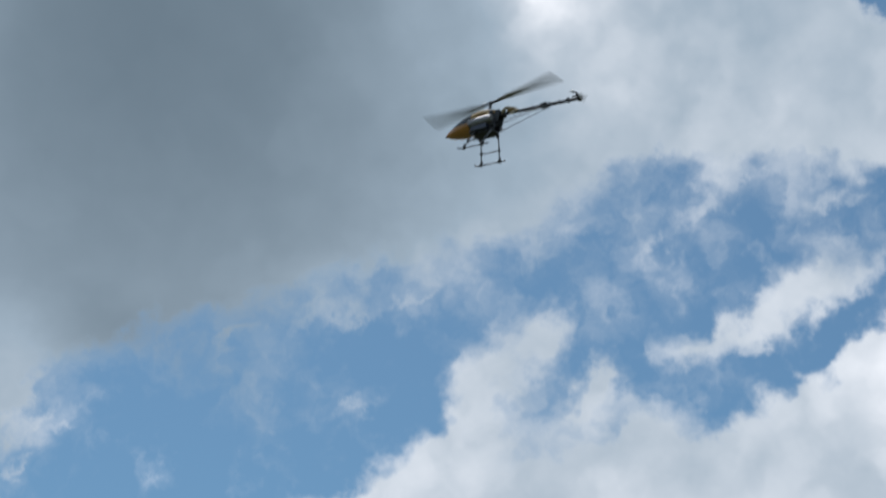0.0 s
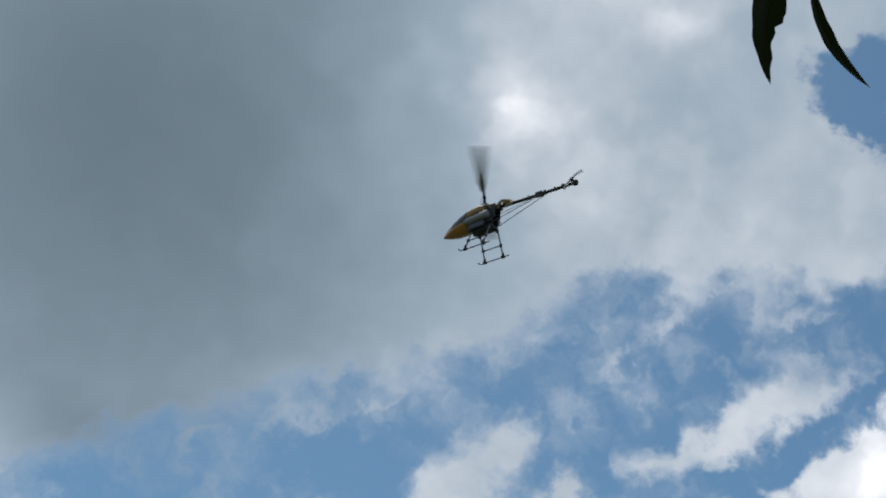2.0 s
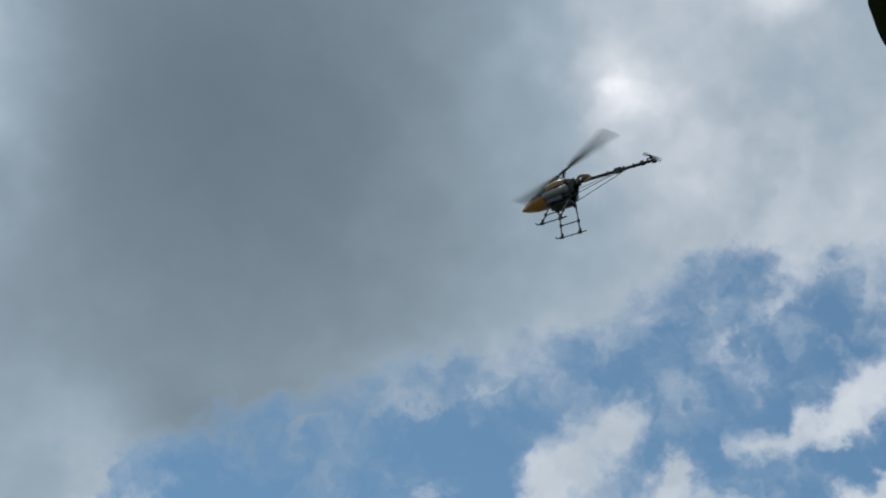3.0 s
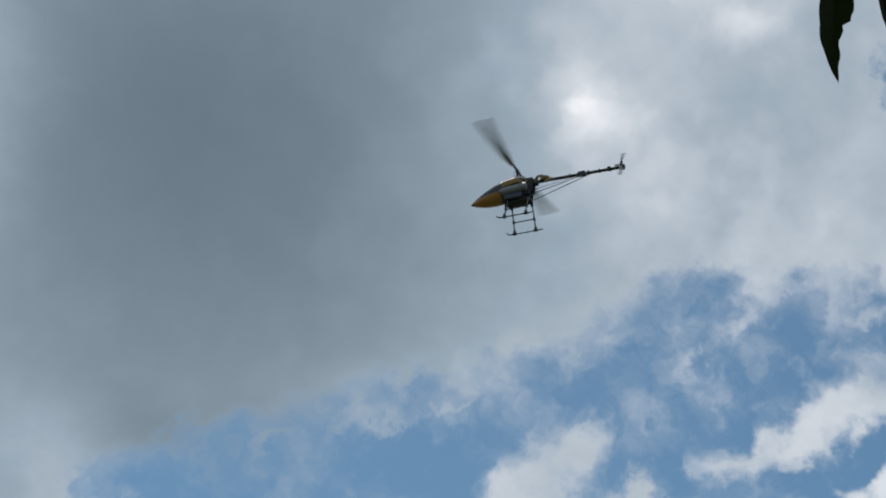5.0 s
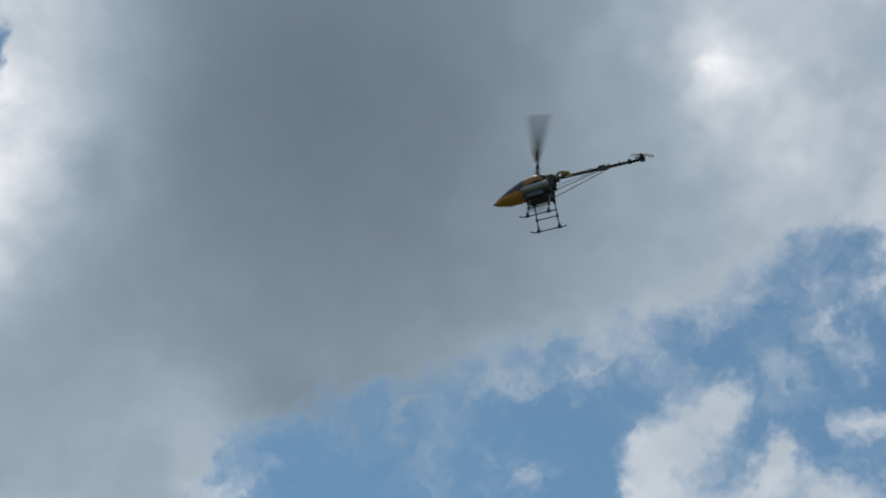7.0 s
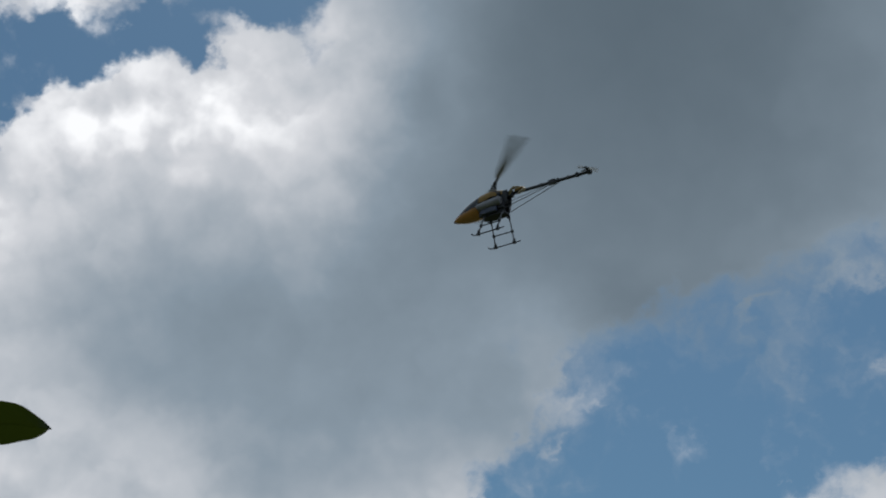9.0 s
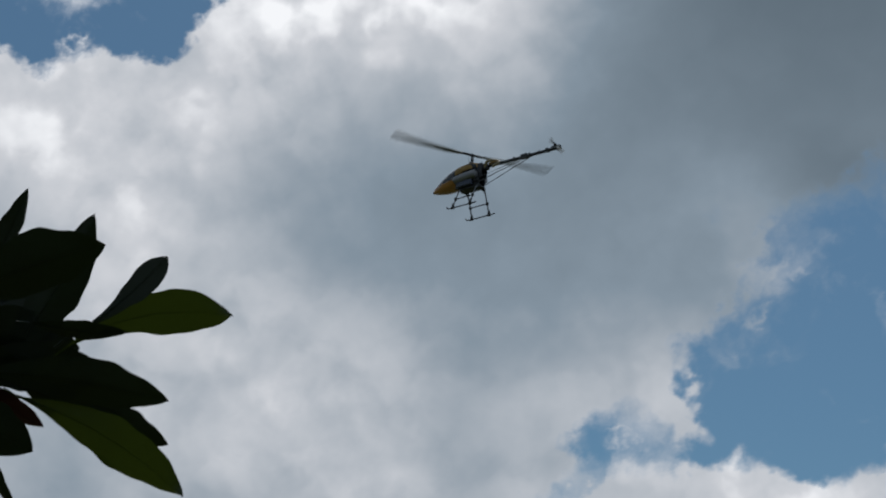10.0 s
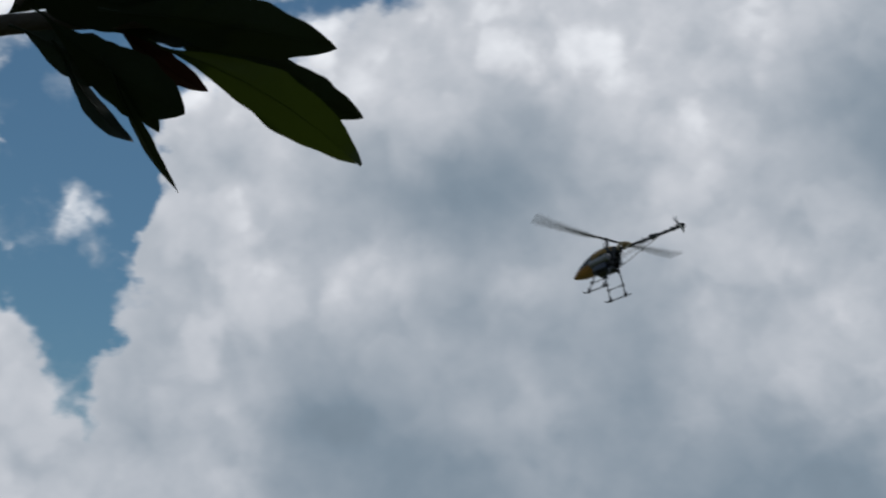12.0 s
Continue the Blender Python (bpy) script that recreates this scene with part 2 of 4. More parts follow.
glow(-62.7, 38.8, 13.3, 8.1, -72, 0.55)
glow(-62.4, 38.0, 10.5, 7.1, 90, -0.08)
glow(-63.1, 38.7, 12.2, 6.4, 67, -0.03)
glow(-63.9, 38.3, 23.1, 10.1, 53, -0.53)
glow(-62.6, 37.9, 12.3, 6.5, 67, 0.06)
glow(-63.5, 38.6, 10.8, 9.5, 68, -0.14)
glow(-62.3, 38.6, 11.5, 5.9, 32, 0.08)
glow(-63.2, 37.3, 10.0, 6.9, 68, -0.07)
glow(-61.8, 40.4, 7.0, 9.5, 41, -0.22)
glow(-63.4, 38.9, 14.2, 6.0, 61, 0.00)
glow(-64.7, 38.3, 11.9, 6.4, 83, 0.00)
glow(-63.7, 38.6, 12.9, 4.2, 63, -0.02)
glow(-63.3, 38.6, 10.8, 8.5, 66, -0.13)
glow(-63.0, 38.9, 15.3, 7.7, 49, -0.20)
glow(-64.9, 38.7, 10.8, 5.4, 39, 0.05)
glow(-63.1, 37.1, 17.0, 8.2, 12, -0.21)
glow(-62.1, 38.3, 17.5, 8.8, 63, 0.01)
glow(-62.5, 38.5, 13.4, 9.2, 67, 0.07)
glow(-63.3, 38.3, 14.3, 6.8, 83, 0.16)
glow(-63.1, 38.5, 9.6, 7.0, 72, -0.14)
glow(-63.2, 38.6, 17.3, 11.2, -83, -0.65)
glow(-63.2, 38.9, 13.4, 7.0, 38, -0.13)
glow(-62.8, 38.3, 9.6, 5.5, 70, -0.09)
glow(-63.7, 38.5, 12.8, 5.6, 36, 0.07)
glow(-63.1, 38.6, 12.7, 5.4, 19, -0.03)
glow(-62.8, 39.5, 12.3, 5.7, 67, -0.07)
glow(-62.7, 38.5, 9.7, 6.7, 53, -0.01)
glow(-62.5, 39.3, 10.5, 12.9, 53, 0.22)
glow(-63.6, 38.2, 11.2, 6.6, 85, -0.05)
glow(-64.3, 38.4, 13.1, 5.2, 75, -0.00)
glow(-63.1, 39.3, 11.0, 4.3, 52, 0.05)
glow(-61.3, 39.1, 7.0, 5.7, -75, -0.05)
glow(-62.3, 38.6, 14.1, 5.2, 76, 0.10)
glow(-63.2, 38.6, 13.7, 7.1, 56, 0.01)
glow(-63.2, 38.2, 10.7, 9.8, 60, -0.12)
glow(-63.1, 37.6, 10.8, 10.6, 66, 0.19)
glow(-62.6, 37.5, 9.2, 3.6, 70, -0.01)
glow(-62.4, 36.4, 17.4, 6.3, 82, -0.23)
glow(-63.2, 38.5, 12.0, 6.9, 68, -0.02)
glow(-62.8, 38.5, 11.1, 6.0, 34, 0.13)
glow(-63.3, 37.3, 10.7, 7.2, 33, -0.14)
glow(-62.9, 37.9, 8.4, 12.9, 69, 0.09)
glow(-62.9, 37.7, 13.1, 5.9, 44, 0.07)
glow(-62.2, 38.5, 21.4, 8.3, 26, 1.12)
glow(-62.9, 38.5, 14.0, 6.9, 53, 0.01)
glow(-64.0, 38.9, 13.4, 8.9, 68, 0.03)
glow(-63.6, 38.7, 13.9, 7.9, 75, 0.13)

# single bright heads and hollows
glow(5.2, 36.8, 1.2, 2.4, 10, 0.12)
glow(6.4, 35.3, 0.9, 1.5, 25, 0.12)
glow(12.6, 38.6, 1.3, 0.7, 15, 0.22)
glow(-11.2, 23.2, 3.2, 2.2, 15, -0.16)
glow(6.1, 36.1, 1.2, 0.9, 0, 0.15)
glow(-19.0, 31.3, 1.0, 1.4, 0, -0.12)
glow(-31.2, 28.4, 2.2, 1.0, 10, 0.18)
glow(-26.9, 29.5, 1.8, 1.0, 0, 0.18)
glow(-45.7, 15.0, 1.4, 0.9, -20, 0.14)
glow(-40.9, 15.0, 1.2, 0.7, 30, 0.16)
glow(-46.5, 9.6, 2.0, 1.0, 20, -0.10)
glow(-43.4, 14.2, 1.8, 1.1, 10, -0.10)

# where the cloud's rim thins out softly into haze
crisp(-5.0, 25.5, 19.0, 6.5, 16, -0.27)
crisp(10.0, 28.5, 9.0, 4.5, 10, -0.15)
crisp(-17.0, 21.5, 6.0, 3.5, 10, -0.10)

fine = wnoise(frayed, 30.0, 8, 0.52).outputs["Fac"]
broad = wnoise(coord, 8.0, 4, 0.5).outputs["Fac"]
toward = wn.new("ShaderNodeVectorMath")
toward.operation = "ADD"
wl.new(swell, toward.inputs[0])
toward.inputs[1].default_value = aim(SUN_AZ, SUN_EL) * 0.013


def wheap(vec):
    """Rounded heads with creases between them, as cumulus has."""
    v = wn.new("ShaderNodeTexVoronoi")
    v.feature, v.normalize = "F1", False
    wl.new(vec, v.inputs["Vector"])
    v.inputs["Scale"].default_value, v.inputs["Detail"].default_value = 19.0, 3.0
    v.inputs["Roughness"].default_value, v.inputs["Lacunarity"].default_value = 0.45, 2.1
    round_heads = wmath("MULTIPLY_ADD", v.outputs["Distance"], -0.42, 0.72)
    return wmath("MULTIPLY_ADD", round_heads, 0.5, wmath("MULTIPLY", wnoise(vec, 15.0, 4, 0.45).outputs["Fac"], 0.5))


heap = wheap(billow)
head, head_sunward = wheap(swell), wheap(toward.outputs[0])


def centred(v, k):
    return wmath("MULTIPLY", wmath("SUBTRACT", v, 0.5), k)


# clear sky and solid cloud are both bounded, so that the fine structure shows along their edges
body = wmath("ADD", wmath("SMOOTH_MAX", sums["cover"], -0.9, 0.5), wmath("MULTIPLY", sums["wisp"], 0.85))
body = wmath("MULTIPLY_ADD", wmath("TANH", wmath("MULTIPLY", wmath("SUBTRACT", body, 0.6), wmath("MAXIMUM", sums["crisp"], 0.17))), 1.3, 0.6)
body = wmath("MULTIPLY_ADD", wmath("SMOOTH_MAX", wmath("SUBTRACT", sums["cover"], 1.5), 0.0, 0.3), 0.7, body)
thick = wmath("ADD", body, centred(fine, 1.9))
thick = wmath("ADD", thick, wmath("ADD", centred(broad, 0.3), centred(heap, 1.4)))
veil = wramp(thick, -0.12, 1.35)
# billows: brighter where they swell towards the sun, and calmer in the thick grey heart of the cloud
relief = wmath("ADD", wmath("ADD", centred(fine, 0.14), centred(broad, 0.1)), wmath("MULTIPLY", wmath("SUBTRACT", head, head_sunward), 0.62))
relief = wmath("ADD", relief, wramp(heap, 0.41, 0.50, -0.03, 0.03))
light = sums["glow"]
light = wmath("MULTIPLY_ADD", wmath("MULTIPLY", light, wmath("MULTIPLY_ADD", light, 1.7, 0.35)), relief, light)
light = wmath("ADD", light, wramp(thick, 0.3, 1.5, 0.08, 0.0))

sky = wn.new("ShaderNodeTexSky")
sky.sky_type, sky.sun_disc = "NISHITA", False
sky.sun_elevation, sky.sun_rotation = radians(SUN_EL), radians(SUN_AZ)
sky.air_density, sky.dust_density, sky.ozone_density = 1.0, 0.6, 1.5
blue = wn.new("ShaderNodeVectorMath")
blue.operation = "MULTIPLY"
wl.new(sky.outputs[0], blue.inputs[0])
blue.inputs[1].default_value = (0.043, 0.0605, 0.0640)
tone = wn.new("ShaderNodeValToRGB")
tone.color_ramp.elements[0].color = (0.075, 0.112, 0.143, 1)
tone.color_ramp.elements[1].color = (1.24, 1.25, 1.27, 1)
bright = tone.color_ramp.elements.new(0.78)
bright.color = (0.82, 0.84, 0.88, 1)
mid = tone.color_ramp.elements.new(0.336)
mid.color = (0.308, 0.385, 0.458, 1)
wl.new(wmath("MULTIPLY", light, 0.8), tone.inputs[0])
mixed = wn.new("ShaderNodeMixRGB")
wl.new(veil, mixed.inputs[0])
wl.new(blue.outputs[0], mixed.inputs[1])
wl.new(tone.outputs[0], mixed.inputs[2])
back = wn.new("ShaderNodeBackground")
back.inputs["Strength"].default_value = 1.0
wl.new(mixed.outputs[0], back.inputs[0])
wout = wn.new("ShaderNodeOutputWorld")
wl.new(back.outputs[0], wout.inputs[0])

sun = new("sun", bpy.data.lights.new("sun", "SUN"))
sun.data.energy, sun.data.angle, sun.data.color = 1.2, radians(6.0), (1.0, 0.96, 0.9)
sun.matrix_world = look(aim(SUN_AZ, SUN_EL) * 50, (0, 0, 0))


# ---- materials ----
def material(name, color, rough=0.5, metal=0.0, vary=0.15, scale=30.0, bump=0.1, coat=0.0, second=None, spec=0.5):
    """A surface with a coarse and a fine variation of its colour, uneven gloss and fine relief."""
    m = bpy.data.materials.new(name)
    m.use_nodes = True
    nt = m.node_tree
    b = nt.nodes["Principled BSDF"]
    tc = nt.nodes.new("ShaderNodeTexCoord")
    n1, n2 = nt.nodes.new("ShaderNodeTexNoise"), nt.nodes.new("ShaderNodeTexNoise")
    n1.inputs["Scale"].default_value, n2.inputs["Scale"].default_value = scale, scale * 9
    n1.inputs["Detail"].default_value = n2.inputs["Detail"].default_value = 5
    for n in (n1, n2):
        nt.links.new(tc.outputs["Object"], n.inputs["Vector"])
    ramp = nt.nodes.new("ShaderNodeValToRGB")
    dark = tuple(c * (1 - vary) for c in color)
    ramp.color_ramp.elements[0].color = (*dark, 1)
    ramp.color_ramp.elements[1].color = (*(second or tuple(min(1, c * (1 + vary)) for c in color)), 1)
    ramp.color_ramp.elements[0].position, ramp.color_ramp.elements[1].position = 0.3, 0.7
    mix = nt.nodes.new("ShaderNodeMath")
    mix.operation = "MULTIPLY_ADD"
    nt.links.new(n2.outputs["Fac"], mix.inputs[0])
    mix.inputs[1].default_value = 0.35
    half = nt.nodes.new("ShaderNodeMath")
    half.operation = "MULTIPLY"
    half.inputs[1].default_value = 0.65
    nt.links.new(n1.outputs["Fac"], half.inputs[0])
    nt.links.new(half.outputs[0], mix.inputs[2])
    nt.links.new(mix.outputs[0], ramp.inputs[0])
    nt.links.new(ramp.outputs[0], b.inputs["Base Color"])
    r = nt.nodes.new("ShaderNodeMapRange")
    r.inputs["To Min"].default_value, r.inputs["To Max"].default_value = max(0.02, rough - 0.12), min(1, rough + 0.12)
    nt.links.new(n2.outputs["Fac"], r.inputs["Value"])
    nt.links.new(r.outputs[0], b.inputs["Roughness"])
    b.inputs["Metallic"].default_value, b.inputs["Coat Weight"].default_value = metal, coat
    b.inputs["Specular IOR Level"].default_value = spec
    if bump:
        bp = nt.nodes.new("ShaderNodeBump")
        bp.inputs["Strength"].default_value, bp.inputs["Distance"].default_value = bump, 0.002
        nt.links.new(n2.outputs["Fac"], bp.inputs["Height"])
        nt.links.new(bp.outputs[0], b.inputs["Normal"])
    return m


def leaf_material(name, color, through, share):
    """Thin leaf or plastic: some gloss, light shining through."""
    m = material(name, color, rough=0.42, vary=0.3, scale=22, bump=0.25, spec=0.25)
    nt = m.node_tree
    b, out = nt.nodes["Principled BSDF"], nt.nodes["Material Output"]
    t = nt.nodes.new("ShaderNodeBsdfTranslucent")
    t.inputs["Color"].default_value = (*through, 1)
    mix = nt.nodes.new("ShaderNodeMixShader")
    mix.inputs[0].default_value = share
    nt.links.new(b.outputs[0], mix.inputs[1])
    nt.links.new(t.outputs[0], mix.inputs[2])
    nt.links.new(mix.outputs[0], out.inputs[0])
    return m


YELLOW = material("canopy_yellow", (0.45, 0.20, 0.045), rough=0.3, vary=0.1, scale=14, bump=0.03, coat=0.4)
GOLD = material("cowl_gold", (0.29, 0.175, 0.055), rough=0.6, vary=0.25, scale=30, bump=0.05, spec=0.3)
SCREEN = material("windscreen_smoke", (0.018, 0.02, 0.024), rough=0.22, vary=0.2, scale=20, bump=0.02, coat=0.15)
BLACK = material("black_plastic", (0.018, 0.018, 0.02), rough=0.5, vary=0.25, scale=40, bump=0.1)
CARBON = material("dark_frame", (0.022, 0.023, 0.028), rough=0.6, vary=0.3, scale=50, bump=0.1)
ALLOY = material("brushed_alloy", (0.55, 0.56, 0.58), rough=0.34, metal=1.0, vary=0.15, scale=30, bump=0.06)
STEEL = material("steel_rod", (0.14, 0.145, 0.155), rough=0.45, metal=0.8, vary=0.2, scale=60, bump=0.05)
SILVER = material("silver_panel", (0.25, 0.245, 0.265), rough=0.36, metal=0.25, vary=0.12, scale=16, bump=0.04)
ENGINE = material("cast_engine", (0.10, 0.10, 0.115), rough=0.5, metal=0.7, vary=0.3, scale=40, bump=0.2)
TANK = material("smoky_tank", (0.05, 0.06, 0.10), rough=0.3, vary=0.2, scale=30, bump=0.03)
CREAM = material("cream_tube", (0.34, 0.27, 0.16), rough=0.45, vary=0.15, scale=25, bump=0.05)
BLADE = material("grey_blade", (0.25, 0.25, 0.26), rough=0.5, vary=0.2, scale=25, bump=0.05)
TAILBLADE = leaf_material("white_blade", (0.6, 0.6, 0.6), (0.75, 0.75, 0.75), 0.5)
# same leaves in two tones: shade painted in as near-black, backlight as olive
SHADELEAF = leaf_material("leaf_shaded", (0.006, 0.012, 0.004), (0.035, 0.05, 0.005), 0.05)
LITLEAF = leaf_material("leaf_lit", (0.011, 0.019, 0.004), (0.062, 0.092, 0.007), 0.25)
OLDLEAF = leaf_material("leaf_withered", (0.03, 0.010, 0.007), (0.03, 0.010, 0.006), 0.13)
BARK = material("bark", (0.05, 0.038, 0.03), rough=0.85, vary=0.45, scale=28, bump=0.8)
GRASS = material("grass", (0.06, 0.09, 0.025), rough=0.9, vary=0.4, scale=0.6, bump=0.6, second=(0.10, 0.11, 0.04))


# ---- mesh helpers ----
def part(name, bm, mat, parent=None, label="", smooth=True):
    """Links a bmesh as one mesh object under a thing or a part."""
    mesh = bpy.data.meshes.new(name)
    bmesh.ops.recalc_face_normals(bm, faces=bm.faces)
    bm.to_mesh(mesh)
    bm.free()
    mesh.materials.append(mat)
    if smooth:
        mesh.polygons.foreach_set("use_smooth", [True] * len(mesh.polygons))
        mesh.set_sharp_from_angle(angle=radians(38))
    ob = new(name, mesh)
    ob.parent = parent
    if label:
        tagged(ob, label)
    return ob


def tube(bm, path, radii, seg=10, cap=True):
    """A round tube along a path of points, with a radius at each."""
    pts = [Vector(p) for p in path]
    if isinstance(radii, (int, float)):
        radii = [radii] * len(pts)
    rings, side = [], None
    for i, p in enumerate(pts):
        d = (pts[min(i + 1, len(pts) - 1)] - pts[max(i - 1, 0)]).normalized()
        if side is None:
            side = d.cross(Vector((0, 0, 1)) if abs(d.z) < 0.9 else Vector((1, 0, 0)))
        side = (side - d * side.dot(d)).normalized()
        other = d.cross(side)
        rings.append([bm.verts.new(p + (side * math.cos(a) + other * math.sin(a)) * radii[i])
                      for a in (2 * math.pi * k / seg for k in range(seg))])
    for a, b in zip(rings, rings[1:]):
        for k in range(seg):
            bm.faces.new((a[k], a[(k + 1) % seg], b[(k + 1) % seg], b[k]))
    if cap:
        bm.faces.new(rings[0][::-1])
        bm.faces.new(rings[-1])
    return bm


def rounded(bm, at, size, bevel=0.004, turn=(0, 0, 0)):
    """A block with bevelled edges."""
    made = bmesh.ops.create_cube(bm, size=1.0)["verts"]
    m = pose(*at, *turn) @ Matrix.Diagonal((*size, 1))
    bmesh.ops.transform(bm, matrix=m, verts=made)
    edges = list({e for v in made for e in v.link_edges})
    bmesh.ops.bevel(bm, geom=edges, offset=bevel, segments=2, affect="EDGES", profile=0.6)
    return bm


def curve_points(points, steps=6):
    """A smooth line (Catmull-Rom) through points."""
    p = [Vector(q) for q in points]
    p = [p[0] * 2 - p[1], *p, p[-1] * 2 - p[-2]]
    out = []
    for i in range(1, len(p) - 2):
        for s in range(steps):
            t = s / steps
            out.append(0.5 * (2 * p[i] + (p[i + 1] - p[i - 1]) * t + (2 * p[i - 1] - 5 * p[i] + 4 * p[i + 1] - p[i + 2]) * t * t
                              + (3 * p[i] - p[i - 1] - 3 * p[i + 1] + p[i + 2]) * t ** 3))
    return [*out, p[-2]]


# ---- ground ----
def build_ground():
    bm = bmesh.new()
    n, reach = 48, 2400.0
    grid = []
    for i in range(n + 1):
        row = []
        for j in range(n + 1):
            a, b = (2 * i / n - 1), (2 * j / n - 1)
            x, y = reach * a * abs(a) ** 2, reach * b * abs(b) ** 2
            row.append(bm.verts.new((x, y, 0.03 * noise.noise((x * 0.2, y * 0.2, 0)))))
        grid.append(row)
    for i in range(n):
        for j in range(n):
            bm.faces.new((grid[i][j], grid[i + 1][j], grid[i + 1][j + 1], grid[i][j + 1]))
    tagged(part("ground", bm, GRASS), "green and brown mown grass field", "ground", kind="structure")


build_ground()

# ---- tree with leaf sprays ----
TREE_AT = Vector((-2.45, 0.60, 0.0))
tree = tagged(new("tree"), "broad-leaved tree with dark leathery leaf sprays on thin boughs", "tree")
tree.location = TREE_AT


def limb(name, points, r0, r1, parent, label=""):
    bm = bmesh.new()
    pts = curve_points([Vector(p) - TREE_AT for p in points], 7)
    n = len(pts) - 1
    for i, p in enumerate(pts[1:-1], 1):
        p += noise.noise_vector(p * 6) * r0 * 0.35
    tube(bm, pts, [(r0 + (r1 - r0) * i / n) * (1 + 0.12 * noise.noise(Vector((i * 0.9, r0 * 50, 0)))) for i in range(n + 1)], 10)
    return part(name, bm, BARK, parent, label)


def leaf(spray, base, tip, width, roll, curl=0.05, wave=0.05, peak=0.55, bite=0.0, twist=0, old=False, lit=False):
    """One leathery leaf from its stalk to its tip: folded along the midrib, curled along its length, with a wavy edge."""
    base, tip = Vector(base) - TREE_AT, Vector(tip) - TREE_AT
    ax = (tip - base)
    length = ax.length
    ax.normalize()
    up = Vector((0, 0, 1))
    n0 = (up - ax * ax.dot(up)).normalized()
    s0 = ax.cross(n0)
    k = radians(roll)
    nrm = n0 * math.cos(k) + s0 * math.sin(k)
    side = nrm.cross(ax)
    ph = random.uniform(0, 6.3)
    bm = bmesh.new()
    cols, rows_ = 8, 30
    top = []
    for i in range(rows_ + 1):
        s = i / rows_
        e = math.log(0.5) / math.log(peak)
        w = width * 0.5 * (math.sin(math.pi * min(1.0, s ** e)) ** 0.8 if 0 < s < 1 else 0)
        w = max(w, 0.0012 * (1 - s))
        row = []
        # the blade turns about its midrib towards the tip
        turn = radians(twist) * s
        across, face = side * math.cos(turn) + nrm * math.sin(turn), nrm * math.cos(turn) - side * math.sin(turn)
        for j in range(-cols // 2, cols // 2 + 1):
            q = j / (cols / 2)
            ww = w
            if bite and q * bite > 0 and s > abs(bite) - 0.16:
                ww = w * (0.42 + 0.1 * math.sin(s * 40)) if s > abs(bite) - 0.12 else w * 0.9
            ww *= 1 + 0.045 * math.sin(s * 21 + ph + 2 * q) + 0.03 * math.sin(s * 37 + 2.3 * ph - q)
            p = base + ax * (s * length) + across * (q * ww)
            p += side * (curl * length * 4 * s * (1 - s))
            p += face * (0.16 * abs(q) * ww + wave * width * abs(q) * math.sin(s * 8 + ph + (1.2 if q > 0 else 0)) * s)
            p -= nrm * (0.05 * length * s * s)
            row.append(bm.verts.new(p))
        top.append(row)
    for i in range(rows_):
        for j in range(cols):
            bm.faces.new((top[i][j], top[i + 1][j], top[i + 1][j + 1], top[i][j + 1]))
    bmesh.ops.remove_doubles(bm, verts=bm.verts, dist=0.00005)
    mid_line = [base - ax * 0.012] + [base + ax * (s * length) + side * (curl * length * 4 * s * (1 - s)) - nrm * (0.05 * length * s * s + 0.0004)
                                      for s in (0, 0.2, 0.4, 0.6, 0.8, 0.95)]
    tube(bm, mid_line, [0.0014, 0.0009, 0.0005, 0.0003, 0.0003, 0.0002, 0.0001], 5)
    # the olive tone paints backlight onto single leaves; the rest are painted shaded
    return part("leaf", bm, OLDLEAF if old else LITLEAF if lit else SHADELEAF, spray,
                "withered red-brown leaf" if old else "leaf painted lighter olive, as if lit from behind" if lit else "")


